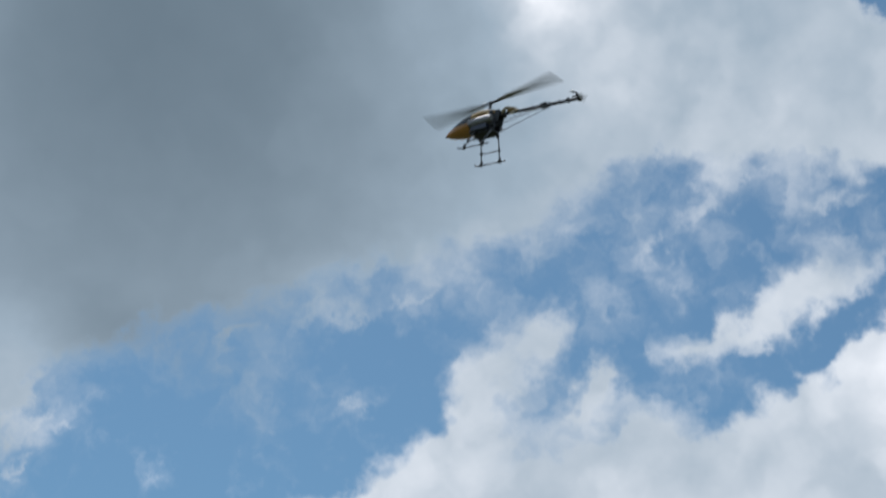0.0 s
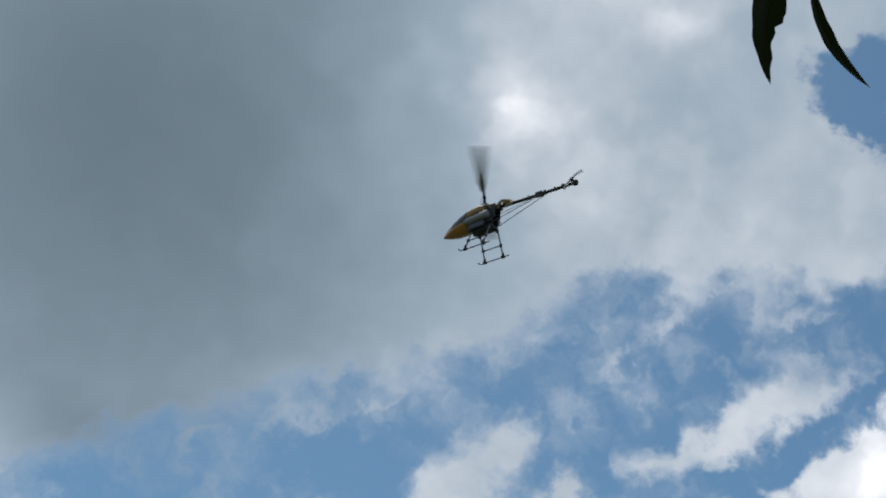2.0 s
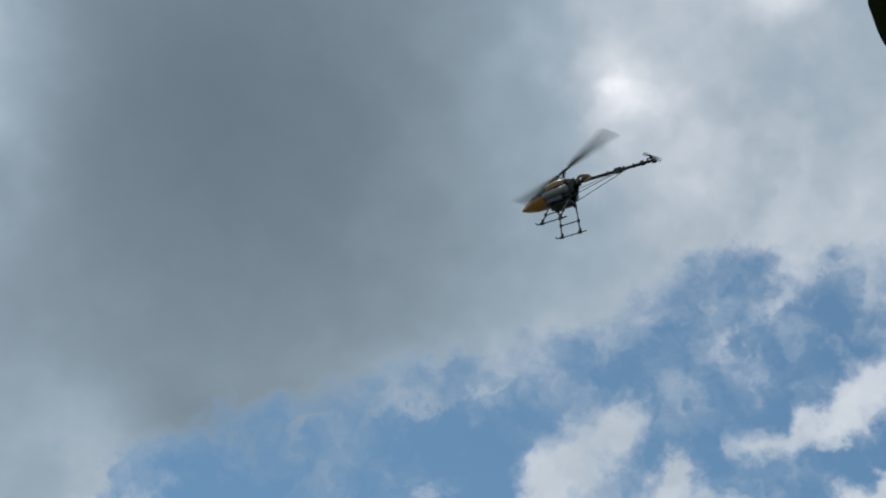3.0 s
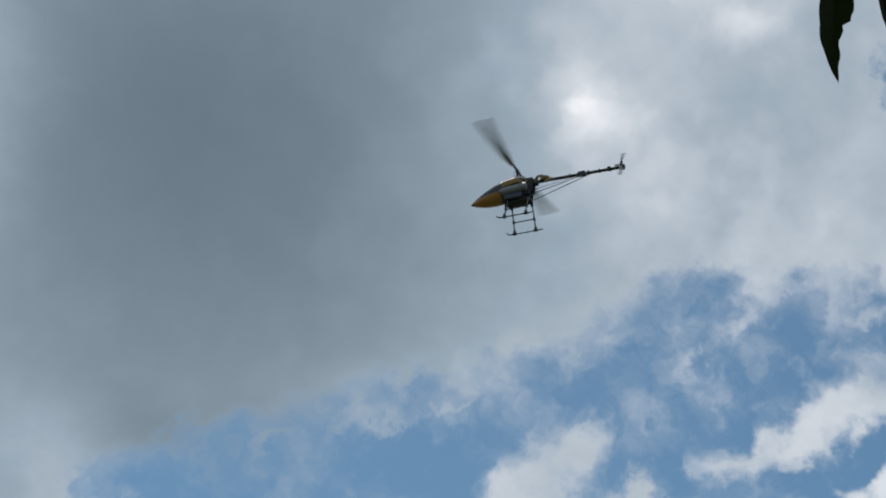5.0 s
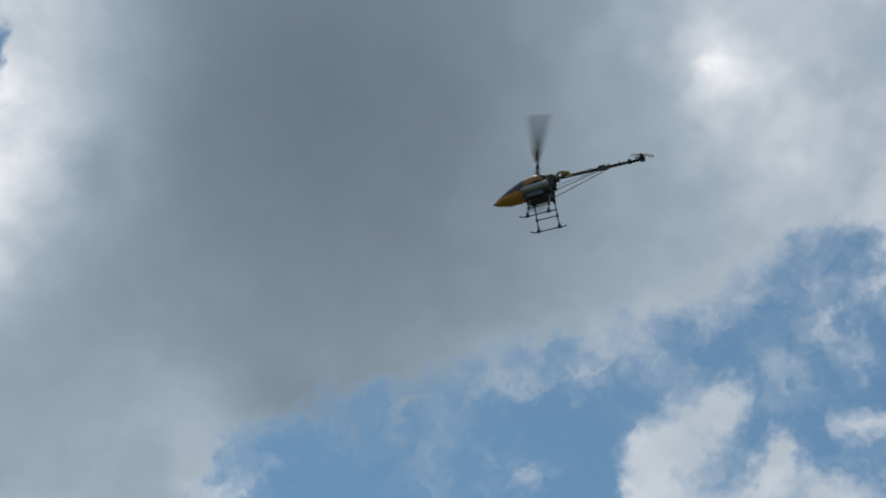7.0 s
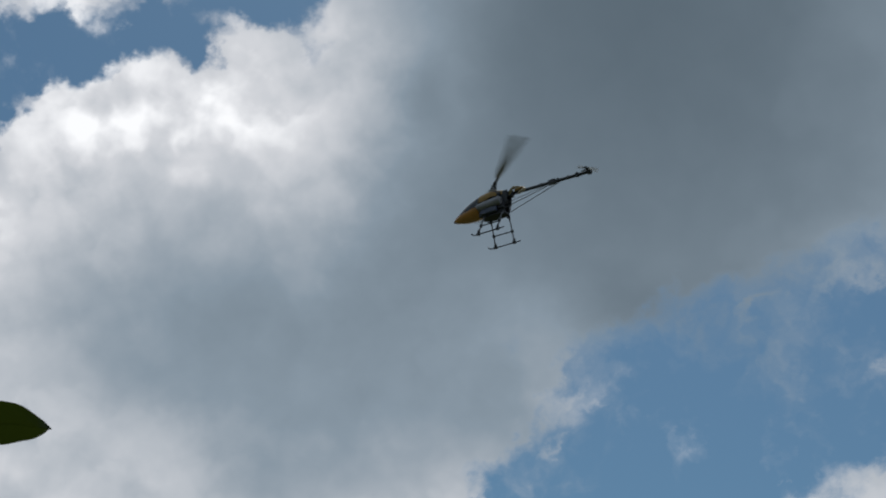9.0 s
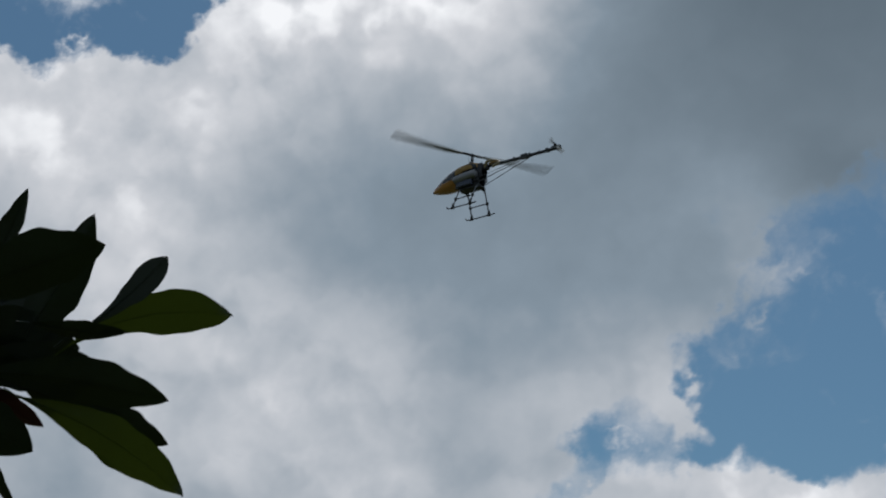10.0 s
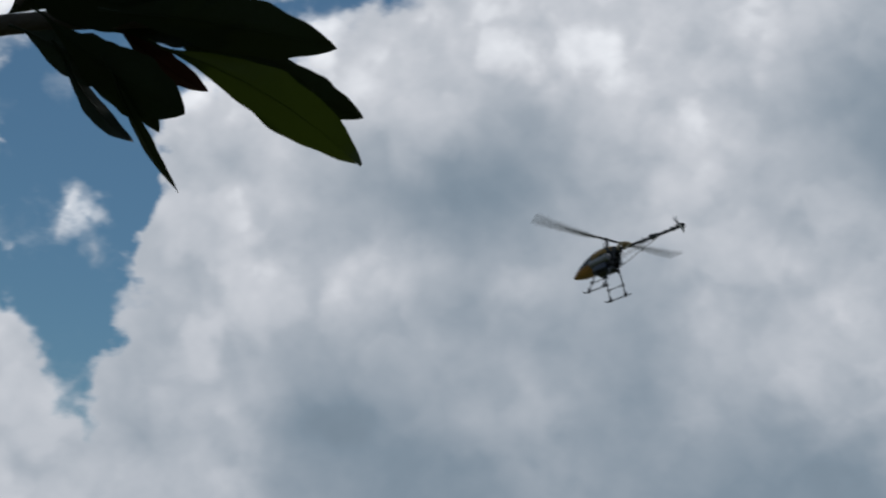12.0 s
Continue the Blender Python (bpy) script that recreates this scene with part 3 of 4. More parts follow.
def build_tree():
    limb("trunk", [(-2.45, 0.60, -0.05), (-2.42, 0.62, 0.5), (-2.47, 0.64, 1.2), (-2.40, 0.68, 2.0), (-2.30, 0.7, 2.9)], 0.10, 0.045, tree)
    spray = limb("branch", [(-2.44, 0.66, 1.45), (-1.9, 0.74, 1.80), (-1.45, 0.84, 1.97), (-1.06, 0.952, 2.011), (-0.92, 1.03, 2.03), (-0.86, 1.06, 2.04)],
                 0.017, 0.003, tree)
    leaf(spray, (-0.895, 1.035, 2.038), (-0.767, 1.110, 2.099), 0.043, -53, curl=-0.12, wave=0.14, peak=0.72, lit=True)
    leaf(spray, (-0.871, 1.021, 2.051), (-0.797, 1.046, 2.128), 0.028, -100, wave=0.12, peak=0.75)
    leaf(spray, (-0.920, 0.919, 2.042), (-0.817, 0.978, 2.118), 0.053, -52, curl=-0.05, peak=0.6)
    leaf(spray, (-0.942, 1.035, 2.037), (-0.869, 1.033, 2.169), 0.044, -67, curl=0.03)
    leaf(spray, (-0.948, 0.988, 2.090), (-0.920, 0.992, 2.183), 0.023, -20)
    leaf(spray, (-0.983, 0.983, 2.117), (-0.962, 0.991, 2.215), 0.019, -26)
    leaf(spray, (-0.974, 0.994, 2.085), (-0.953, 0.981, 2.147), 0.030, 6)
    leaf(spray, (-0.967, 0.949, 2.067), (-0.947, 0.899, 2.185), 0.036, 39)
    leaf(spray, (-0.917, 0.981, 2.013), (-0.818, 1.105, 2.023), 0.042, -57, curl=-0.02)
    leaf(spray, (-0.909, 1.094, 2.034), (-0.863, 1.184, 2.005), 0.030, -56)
    leaf(spray, (-0.918, 1.028, 2.005), (-0.816, 1.148, 1.947), 0.042, -62, curl=-0.06, wave=0.14, peak=0.62, twist=15, lit=True)
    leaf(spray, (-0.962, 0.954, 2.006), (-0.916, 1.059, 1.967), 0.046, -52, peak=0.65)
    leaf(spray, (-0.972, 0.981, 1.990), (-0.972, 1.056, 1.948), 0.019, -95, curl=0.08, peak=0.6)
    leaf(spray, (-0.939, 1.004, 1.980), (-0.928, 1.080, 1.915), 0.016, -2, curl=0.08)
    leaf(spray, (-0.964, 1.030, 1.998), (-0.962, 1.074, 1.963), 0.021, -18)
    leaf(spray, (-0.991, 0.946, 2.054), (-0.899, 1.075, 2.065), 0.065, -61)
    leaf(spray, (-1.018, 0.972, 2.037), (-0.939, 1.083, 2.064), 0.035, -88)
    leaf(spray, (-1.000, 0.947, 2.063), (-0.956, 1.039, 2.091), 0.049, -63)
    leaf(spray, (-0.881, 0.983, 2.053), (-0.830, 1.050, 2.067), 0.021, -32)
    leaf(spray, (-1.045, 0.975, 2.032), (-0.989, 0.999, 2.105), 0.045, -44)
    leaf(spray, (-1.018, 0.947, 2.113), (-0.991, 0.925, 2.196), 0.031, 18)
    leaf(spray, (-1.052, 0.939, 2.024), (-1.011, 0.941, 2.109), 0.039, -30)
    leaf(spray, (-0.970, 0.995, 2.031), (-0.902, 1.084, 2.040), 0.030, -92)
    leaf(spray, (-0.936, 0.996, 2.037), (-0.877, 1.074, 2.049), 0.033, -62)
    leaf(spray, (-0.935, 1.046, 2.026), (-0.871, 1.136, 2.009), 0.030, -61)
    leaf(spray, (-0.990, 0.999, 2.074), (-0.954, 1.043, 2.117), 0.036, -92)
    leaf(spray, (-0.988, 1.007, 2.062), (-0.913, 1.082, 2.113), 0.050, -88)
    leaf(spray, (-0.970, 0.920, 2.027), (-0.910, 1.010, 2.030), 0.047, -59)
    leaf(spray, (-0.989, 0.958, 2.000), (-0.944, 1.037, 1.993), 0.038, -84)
    leaf(spray, (-0.955, 1.015, 2.019), (-0.925, 1.082, 1.995), 0.023, -36, old=True)
    bm = bmesh.new()
    tube(bm, [Vector(p) - TREE_AT for p in ((-1.02, 0.965, 2.03), (-0.984, 0.985, 2.111), (-0.990, 0.975, 2.135), (-0.987, 0.969, 2.159), (-0.975, 0.972, 2.172), (-0.964, 0.974, 2.191))],
         [0.0022, 0.0020, 0.0024, 0.0016, 0.0020, 0.0008], 6)
    part("twig", bm, BARK, spray, "thin dry flower stalk")
    tip_spray = limb("branch", [(-2.36, 0.68, 2.25), (-1.8, 0.75, 3.0), (-0.9, 0.9, 3.35), (-0.1, 1.05, 3.25), (0.30, 1.16, 2.95), (0.385, 1.21, 2.73)],
                     0.030, 0.003, tree)
    bm = bmesh.new()
    tube(bm, [Vector(p) - TREE_AT for p in ((0.33, 1.17, 2.89), (0.39, 1.18, 2.78), (0.413, 1.195, 2.68))], [0.003, 0.0022, 0.0015], 6)
    part("twig", bm, BARK, tip_spray)
    leaf(tip_spray, (0.395, 1.213, 2.723), (0.397, 1.325, 2.622), 0.036, 33, curl=0.09, bite=-0.72, peak=0.5)
    leaf(tip_spray, (0.407, 1.201, 2.671), (0.478, 1.272, 2.586), 0.015, 16, curl=0.15)
    # leaf mass above, added unseen to shade the sprays; the boughs hang from it
    rng = random.Random(7)
    bm = bmesh.new()
    made = 0
    while made < 420:
        c = Vector((rng.uniform(-3.4, -0.95), rng.uniform(-0.6, 2.5), rng.uniform(2.3, 3.9)))
        away = c - Vector((0, 0, 1.6))
        if math.degrees(math.atan2(away.z, math.hypot(away.x, away.y))) < 43 and math.degrees(math.atan2(away.x, away.y)) > -75:
            continue
        if (c - Vector((-2.0, 1.0, 3.0))).length > 1.5 * (0.8 + 0.4 * noise.noise(c * 2)):
            continue
        m = Matrix.Translation(c - TREE_AT) @ Euler((rng.uniform(-0.7, 0.7), rng.uniform(-0.5, 0.9), rng.uniform(0, 6.3))).to_matrix().to_4x4()
        length, w = rng.uniform(0.11, 0.18), rng.uniform(0.02, 0.03)
        ring = [[bm.verts.new(m @ Vector((length * s, q * w * math.sin(math.pi * s ** 0.85) ** 0.8 if 0 < s < 1 else 0.0005 * q, 0.006 * abs(q) - 0.03 * s * s)))
                 for q in (-1, 0, 1)] for s in (0, 0.2, 0.45, 0.7, 0.9, 1)]
        for a, b in zip(ring, ring[1:]):
            for k in range(2):
                bm.faces.new((a[k], b[k], b[k + 1], a[k + 1]))
        made += 1
    tagged(part("shade_crown", bm, SHADELEAF, tree, "dense leaf mass added out of view to shade the sprays"), kind="stuff")
    for k in range(5):
        a = k * 1.26
        limb("limb", [(-2.33, 0.70, 2.5 + 0.06 * k), (-2.1 + 0.5 * math.cos(a), 0.9 + 0.5 * math.sin(a), 3.0), (-2.0 + 0.95 * math.cos(a), 1.0 + 0.9 * math.sin(a), 3.3)], 0.022, 0.004, tree)


build_tree()


# ---- model helicopter ----
heli = tagged(new("model_helicopter"), "yellow and black radio-controlled model helicopter in flight", "helicopter")


def canopy_faces(pick):
    """The faces of the teardrop shell for which pick(x, y, z, angle) holds."""
    rows_ = [(0.316, 0.195, 0.002, 0.002), (0.305, 0.197, 0.010, 0.008), (0.285, 0.200, 0.023, 0.018), (0.25, 0.206, 0.039, 0.031),
             (0.205, 0.216, 0.055, 0.047), (0.15, 0.231, 0.065, 0.061), (0.10, 0.244, 0.069, 0.070), (0.05, 0.255, 0.067, 0.073),
             (0.01, 0.264, 0.061, 0.070), (-0.03, 0.276, 0.050, 0.056), (-0.065, 0.287, 0.036, 0.038), (-0.09, 0.292, 0.02, 0.02)]
    fine_rows = []
    for a, b in zip(rows_, rows_[1:]):
        for s in (0, 1 / 6, 2 / 6, 3 / 6, 4 / 6, 5 / 6):
            fine_rows.append(tuple(p + (q - p) * s for p, q in zip(a, b)))
    fine_rows.append(rows_[-1])
    bm, seg, rings = bmesh.new(), 84, []
    for x, zc, hw, hh in fine_rows:
        rings.append([bm.verts.new((x, hw * math.copysign(abs(math.cos(a)) ** 0.9, math.cos(a)), zc + hh * math.copysign(abs(math.sin(a)) ** 0.9, math.sin(a))))
                      for a in (2 * math.pi * k / seg for k in range(seg))])
    for a, b in zip(rings, rings[1:]):
        for k in range(seg):
            quad = (a[k], a[(k + 1) % seg], b[(k + 1) % seg], b[k])
            c = sum((v.co for v in quad), Vector()) / 4
            if pick(c.x, c.y, c.z):
                bm.faces.new(quad)
    loose = [v for v in bm.verts if not v.link_faces]
    bmesh.ops.delete(bm, geom=loose, context="VERTS")
    return bm


def sill(x):
    return 0.192 + (0.30 - x) * 0.09


def build_canopy():
    def opening(x, z):
        return x < 0.088 and z < 0.238 + (0.088 - x) * 0.30

    def screen(x, y, z):
        return z > sill(x) + 0.010 and 0.085 < x < 0.308

    def stripe(x, y, z):
        return x <= 0.095 and (0.034 < abs(y) < 0.045)

    shells = (("nose_shell", YELLOW, "", lambda x, y, z: 0.06 <= x < 0.303 and not screen(x, y, z) and not opening(x, z) and z < 0.245),
              ("nose_tip", BLACK, "blunt dark nose tip", lambda x, y, z: x >= 0.303 and not screen(x, y, z)),
              ("windscreen", SCREEN, "smoke-black windscreen", lambda x, y, z: screen(x, y, z) and not opening(x, z)),
              ("cowl", GOLD, "dull gold upper cowl", lambda x, y, z: not screen(x, y, z) and not opening(x, z) and not (x >= 0.06 and z < 0.245) and not stripe(x, y, z)),
              ("stripe", BLACK, "black stripe", lambda x, y, z: not screen(x, y, z) and not opening(x, z) and not (x >= 0.06 and z < 0.245) and stripe(x, y, z)))
    for name, mat, label, pick in shells:
        bm = canopy_faces(pick)
        bmesh.ops.solidify(bm, geom=bm.faces[:], thickness=0.0022)
        part(name, bm, mat, heli, label)


def build_body():
    frame_side = []
    for y in (-0.028, 0.028):
        bm = bmesh.new()
        rounded(bm, (-0.010, y, 0.222), (0.18, 0.004, 0.14), 0.0015)
        rounded(bm, (-0.085, y, 0.26), (0.06, 0.005, 0.10), 0.0015)
        frame_side.append(part("side_frame", bm, CARBON, heli))
    bm = bmesh.new()
    rounded(bm, (-0.015, 0, 0.148), (0.17, 0.072, 0.014), 0.004)
    part("base_plate", bm, BLACK, heli)
    bm = bmesh.new()
    tube(bm, [(0.045, 0, 0.15), (0.045, 0, 0.205)], 0.026, 18)
    for k in range(7):
        tube(bm, [(0.045, 0.03, 0.155 + k * 0.008), (0.045, 0.03, 0.158 + k * 0.008)], 0.032, 18)
    engine = part("engine", bm, ENGINE, heli, "finned dark metal engine")
    bm = bmesh.new()
    tube(bm, [(0.045, 0.04, 0.215), (0.045, 0.052, 0.215)], 0.014, 14)
    part("exhaust_flange", bm, ALLOY, engine)
    for y in (0.055, -0.055):
        bm = bmesh.new()
        tube(bm, curve_points([(0.092, y, 0.212), (0.086, y, 0.212), (0.074, y, 0.214), (-0.065, y, 0.226), (-0.078, y, 0.227), (-0.085, y, 0.227)], 4),
             [0.008, 0.012, 0.018, 0.021, 0.024, 0.026, 0.027, 0.0275, 0.028] + [0.0285] * 3 + [0.028, 0.0275, 0.027, 0.0265, 0.025, 0.022, 0.019, 0.016, 0.013, 0.010, 0.008], 20)
        part("muffler" if y > 0 else "side_tank", bm, SILVER, heli, "rounded silver-grey muffler" if y > 0 else "rounded silver-grey side tank")
        bm = bmesh.new()
        rounded(bm, (0.012, y * 0.85, 0.176), (0.125, 0.030, 0.040), 0.010)
        part("fuel_tank", bm, TANK, heli, "dark blue-grey smoky tank")
    for x, y, z in ((0.075, 0.030, 0.172), (0.075, -0.030, 0.172), (-0.075, 0.036, 0.195), (-0.075, -0.036, 0.195)):
        bm = bmesh.new()
        rounded(bm, (x, y, z), (0.040, 0.020, 0.036), 0.002)
        tube(bm, [(x + 0.01, y * 1.1, z + 0.016), (x + 0.01, y * 1.1, z + 0.026)], 0.007, 10)
        servo = part("servo", bm, BLACK, heli)
        bm = bmesh.new()
        rounded(bm, (x + 0.018, y * 1.1, z + 0.026), (0.032, 0.006, 0.003), 0.001)
        part("servo_arm", bm, CREAM, servo)
    bm = bmesh.new()
    tube(bm, [(-0.03, 0, 0.245), (-0.03, 0, 0.262)], 0.055, 30)
    part("main_gear", bm, BLACK, heli)
    bm = bmesh.new()
    tube(bm, [(0, 0, 0.15), (0, 0, 0.30), (0, 0, 0.396)], [0.0062, 0.0072, 0.0072], 12)
    part("mast", bm, BLACK, heli)
    bm = bmesh.new()
    tube(bm, [(0, 0, 0.338), (0, 0, 0.344), (0, 0, 0.346), (0, 0, 0.352)], [0.012, 0.020, 0.020, 0.010], 20)
    part("swashplate", bm, ALLOY, heli)
    for a in (40, 160, 280):
        bm = bmesh.new()
        c, s = math.cos(radians(a)), math.sin(radians(a))
        tube(bm, [(0.019 * c, 0.019 * s, 0.346), (0.022 * c, 0.022 * s, 0.395)], 0.0016, 6)
        part("control_rod", bm, STEEL, heli)


def build_tail():
    bm = bmesh.new()
    rounded(bm, (-0.115, 0, 0.285), (0.06, 0.036, 0.042), 0.006)
    part("boom_clamp", bm, BLACK, heli)
    bm = bmesh.new()
    tube(bm, [(-0.08, 0, 0.286), (-0.30, 0, 0.282), (-0.705, 0, 0.275)], 0.0105, 16)
    boom = part("tail_boom", bm, CARBON, heli, "long dark tail boom")
    for x, size in ((-0.44, (0.052, 0.028, 0.030)), (-0.625, (0.022, 0.026, 0.026)), (-0.485, (0.014, 0.024, 0.026)), (-0.36, (0.010, 0.024, 0.025)), (-0.56, (0.009, 0.022, 0.024))):
        bm = bmesh.new()
        rounded(bm, (x, 0, 0.2835 - (x + 0.3) * -0.013), size, 0.004)
        part("boom_collar", bm, BLACK, boom)
    for y in (-0.034, 0.034):
        bm = bmesh.new()
        tube(bm, [(-0.478, y * 0.3, 0.270), (-0.10, y, 0.170)], 0.0025, 8)
        part("boom_strut", bm, STEEL, heli)
    bm = bmesh.new()
    tube(bm, [(-0.455, 0.016, 0.266), (-0.10, 0.030, 0.205)], 0.0017, 6)
    part("pushrod", bm, STEEL, heli)
    bm = bmesh.new()
    tube(bm, curve_points([(-0.128, 0.010, 0.276), (-0.140, 0.026, 0.296), (-0.160, 0.020, 0.315), (-0.190, 0.0, 0.318), (-0.222, -0.008, 0.306),
                           (-0.236, 0.008, 0.288), (-0.220, 0.022, 0.270), (-0.196, 0.020, 0.262)], 5), 0.0095, 12)
    part("hose", bm, CREAM, heli, "cream and yellow curved hose")
    bm = bmesh.new()
    rounded(bm, (-0.190, 0.006, 0.299), (0.060, 0.026, 0.018), 0.007, (0, 8, 0))
    part("receiver", bm, GOLD, heli, "small dull yellow box")
    bm = bmesh.new()
    rounded(bm, (-0.712, 0, 0.275), (0.034, 0.028, 0.032), 0.007)
    tube(bm, [(-0.718, 0.0, 0.275), (-0.718, 0.052, 0.275)], 0.0045, 10)
    part("tail_gearbox", bm, BLACK, heli)
    bm = bmesh.new()
    rounded(bm, (-0.690, 0.022, 0.281), (0.046, 0.004, 0.010), 0.001, (0, 4, 0))
    part("tail_lever", bm, BLACK, heli)


def build_gear():
    for y in (-1, 1):
        bm = bmesh.new()
        path = curve_points([(0.106, y * 0.105, -0.004), (0.09, y * 0.105, -0.017), (0.055, y * 0.105, -0.020), (-0.05, y * 0.105, -0.020), (-0.140, y * 0.105, -0.019)], 4)
        tube(bm, path, 0.0040, 10)
        part("skid", bm, BLACK, heli, "thin dark skid tube")
        for x in (0.052, -0.092):
            bm = bmesh.new()
            tube(bm, curve_points([(x * 0.96, y * 0.036, 0.146), (x * 0.97, y * 0.054, 0.118), (x * 0.98, y * 0.080, 0.055), (x, y * 0.104, -0.014)], 5),
                 [0.0058] * 5 + [0.0046] * 11, 10)
            strut = part("gear_strut", bm, STEEL, heli)
            bm = bmesh.new()
            tube(bm, [(x, y * 0.102, 0.012), (x, y * 0.104, 0.000), (x, y * 0.105, -0.025)], [0.0055, 0.0090, 0.0100], 10)
            rounded(bm, (x, y * 0.105, -0.019), (0.028, 0.014, 0.014), 0.003)
            part("skid_clamp", bm, BLACK, strut)
            bm = bmesh.new()
            rounded(bm, (x * 0.98, y * 0.081, 0.054), (0.015, 0.015, 0.021), 0.003)
            part("bar_clamp", bm, BLACK, strut)
            bm = bmesh.new()
            rounded(bm, (x * 0.96, y * 0.037, 0.140), (0.018, 0.018, 0.020), 0.003)
            part("strut_mount", bm, BLACK, strut)
        bm = bmesh.new()
        tube(bm, [(0.051, y * 0.081, 0.054), (-0.090, y * 0.081, 0.054)], 0.0038, 8)
        part("gear_bar", bm, BLACK, heli)


def blade_mesh(r0, r1, chord, thick):
    """A rotor blade along +x with a rounded nose, a sharp rear edge and a little twist."""
    bm, rings, n = bmesh.new(), [], 10
    for i in range(n + 1):
        s = i / n
        r = r0 + (r1 - r0) * s
        c = chord * (0.55 + 0.45 * min(1, s * 5)) * (1 if s < 0.97 else 0.8)
        tw = radians(6 - 4 * s)
        ring = []
        for a, b in ((0.32, 0.0), (0.26, 0.42), (0.05, 0.5), (-0.3, 0.28), (-0.68, 0.0), (-0.3, -0.28), (0.05, -0.5), (0.26, -0.42)):
            y, z = a * c, b * thick
            ring.append(bm.verts.new((r, y * math.cos(tw) - z * math.sin(tw), y * math.sin(tw) + z * math.cos(tw) + 0.018 * s * s)))
        rings.append(ring)
    for a, b in zip(rings, rings[1:]):
        for k in range(8):
            bm.faces.new((a[k], a[(k + 1) % 8], b[(k + 1) % 8], b[k]))
    bm.faces.new(rings[0][::-1])
    bm.faces.new(rings[-1])
    return bm


def build_rotors():
    bm = bmesh.new()
    tube(bm, [(0, 0, -0.012), (0, 0, -0.008), (0, 0, 0.006), (0, 0, 0.010)], [0.008, 0.012, 0.012, 0.007], 14)
    rounded(bm, (0, 0, 0), (0.05, 0.016, 0.012), 0.003)
    main = part("main_rotor", bm, BLACK, heli, "two-bladed main rotor head")
    tail_bm = bmesh.new()
    tube(tail_bm, [(0, 0, -0.007), (0, 0, 0.007)], 0.008, 12)
    rounded(tail_bm, (0, 0, 0), (0.04, 0.010, 0.008), 0.002)
    tail = part("tail_rotor", tail_bm, BLACK, heli, "two-bladed tail rotor hub")
    for k in range(2):
        turn = pose(0, 0, 0, 0, 0, 180 * k)
        bm = bmesh.new()
        tube(bm, [(0.02, 0, 0), (0.03, 0, 0), (0.07, 0, 0), (0.085, 0, 0)], [0.006, 0.009, 0.008, 0.005], 10)
        bmesh.ops.transform(bm, matrix=turn, verts=bm.verts)
        part("blade_grip", bm, BLACK, main)
        bm = blade_mesh(0.07, 0.575, 0.050, 0.006)
        bmesh.ops.transform(bm, matrix=turn, verts=bm.verts)
        part("blade", bm, BLADE, main, "grey main rotor blade")
        bm = blade_mesh(0.014, 0.085, 0.018, 0.002)
        bmesh.ops.transform(bm, matrix=turn, verts=bm.verts)
        part("blade", bm, TAILBLADE, tail, "pale tail rotor blade")
    return main, tail


build_canopy()
build_body()
build_tail()
build_gear()
main_rotor, tail_rotor = build_rotors()


# ---- what moves ----
def spin(known, rate):
    """Angles frame by frame that turn at about rate degrees a frame and pass through the known (seconds, angle) of a two-bladed rotor."""
    angles, now = {}, known[0][1]
    for (t0, a0), (t1, a1) in zip(known, known[1:]):
        f0, f1 = frame(t0), frame(t1)
        want = rate * (f1 - f0)
        turn = (a1 - a0) + 180 * round((want - (a1 - a0)) / 180)
        for f in range(f0, f1):
            angles[f] = now + turn * (f - f0) / (f1 - f0)
        now += turn
    angles[frame(known[-1][0])] = now
    return [((f - 1) / FPS, a) for f, a in sorted(angles.items())]


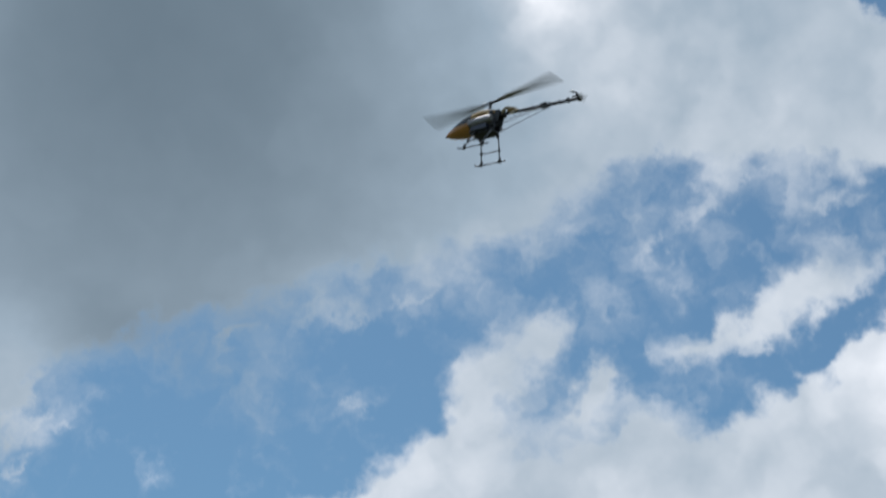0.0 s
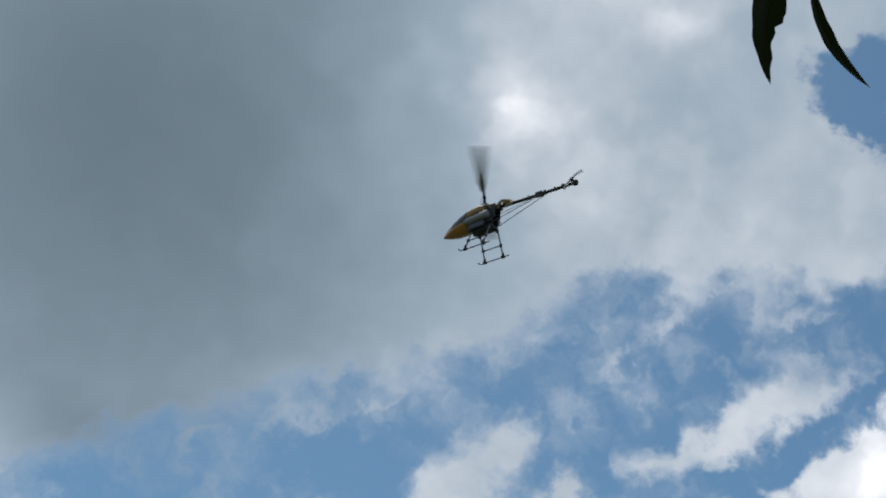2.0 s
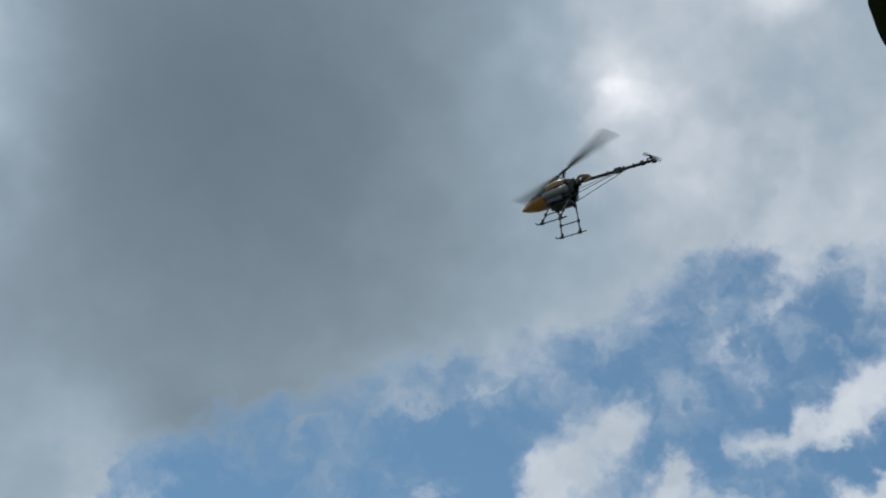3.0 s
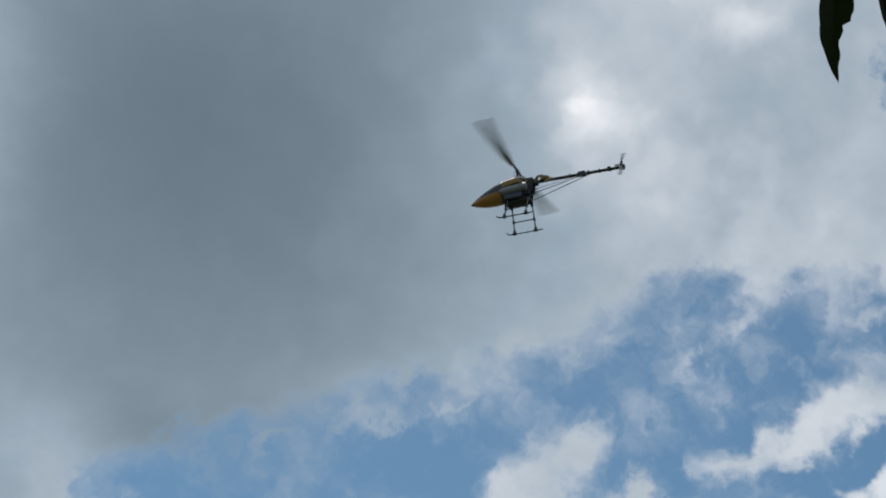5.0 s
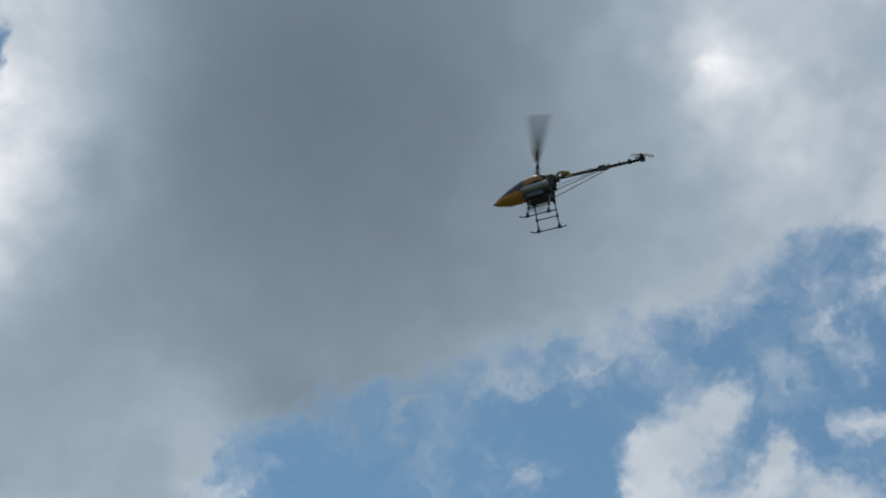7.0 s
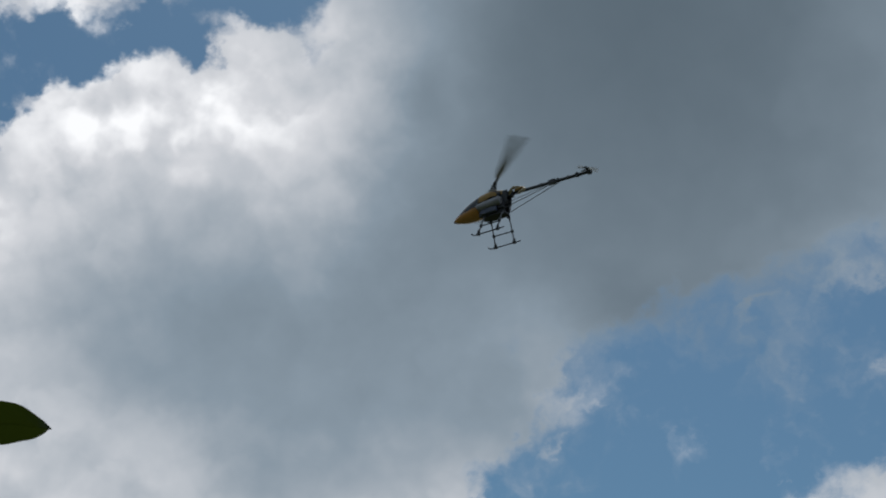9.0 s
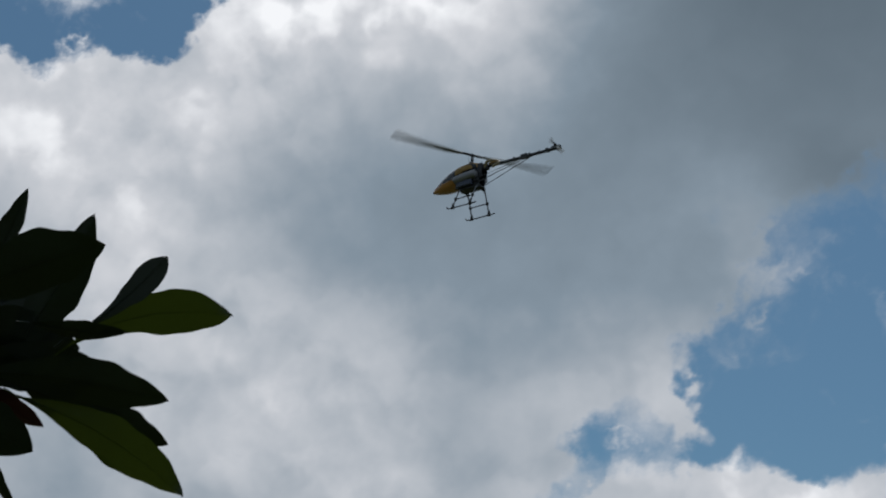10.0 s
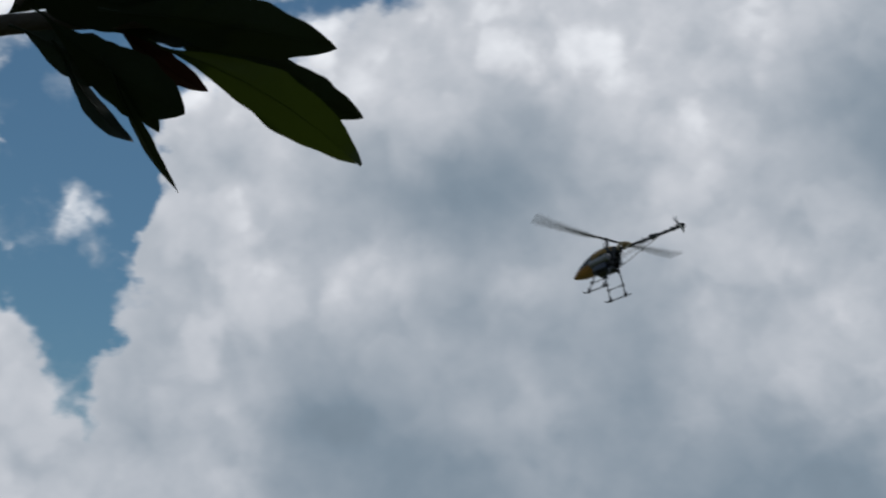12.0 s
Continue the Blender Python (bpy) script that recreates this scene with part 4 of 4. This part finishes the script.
def motions():
    walk(heli, [
        (0, pose(0.499, 9.503, 7.289, 8.3, -7.3, 143.3)),
        (0.5, pose(0.450, 9.157, 7.157, 2.0, -7.6, 138.5)),
        (1, pose(0.552, 9.180, 7.209, 1.6, -5.2, 139.9)),
        (1.5, pose(0.650, 9.168, 7.203, -0.7, -3.2, 138.1)),
        (2, pose(0.701, 9.224, 7.206, -0.2, -2.1, 138.8)),
        (2.5, pose(0.640, 9.265, 7.232, -0.3, -2.5, 139.7)),
        (3, pose(0.513, 9.228, 7.250, 0.3, -4.9, 139.7)),
        (3.2, pose(0.466, 9.165, 7.242, 1.8, -5.9, 138.9)),
        (5, pose(0.478, 9.269, 7.458, 1.5, 1.5, 158.4)),
        (5.5, pose(0.500, 9.216, 7.369, -1.7, 3.1, 157.9)),
        (6, pose(0.386, 9.310, 7.343, -0.8, 4.0, 158.7)),
        (6.5, pose(0.136, 9.334, 7.266, -2.8, 3.1, 158.0)),
        (7, pose(-0.229, 9.416, 7.258, -0.5, 4.6, 160.6)),
        (7.5, pose(-0.731, 9.380, 7.141, -0.9, 7.1, 160.0)),
        (7.7, pose(-0.966, 9.405, 7.102, -1.0, 6.7, 160.7)),
        (9.3, pose(-3.171, 9.367, 6.350, 1.6, 3.5, 162.8)),
        (9.5, pose(-3.488, 9.359, 6.220, 0.7, 4.2, 163.3)),
        (10, pose(-4.219, 9.447, 5.975, 1.4, 2.4, 164.6)),
        (10.5, pose(-4.817, 9.246, 5.608, 1.0, 3.2, 164.7)),
        (11, pose(-5.499, 9.260, 5.281, 2.1, 7.2, 168.4)),
        (11.5, pose(-6.299, 9.316, 4.993, -0.0, 7.9, 168.6)),
        (12, pose(-6.993, 9.323, 4.667, 2.0, 10.8, 170.8)),
    ])
    seen = [(0, 172), (0.5, 26), (1, 126), (1.5, 5), (2, 124), (2.5, 55), (3, 158), (5, 86), (5.5, 133), (6, 10), (6.5, 69), (7, 112), (7.5, 145),
            (9.5, 16), (10, 60), (10.5, 82), (11, 69), (11.5, 83), (12, 74)]
    walk(main_rotor, [(t, pose(0, 0, 0.406, 0, 0, a)) for t, a in spin(seen, -56)])
    seen_tail = [(0, 40), (0.5, 60), (1.5, 95), (2.5, 20), (5.5, 120), (6.5, 20), (9.5, 30), (10.5, 75), (11.5, 75), (12, 60)]
    walk(tail_rotor, [(t, pose(-0.718, 0.05, 0.275, 90, 0, 0) @ pose(0, 0, 0, 0, 0, a)) for t, a in spin(seen_tail, 85)])


motions()
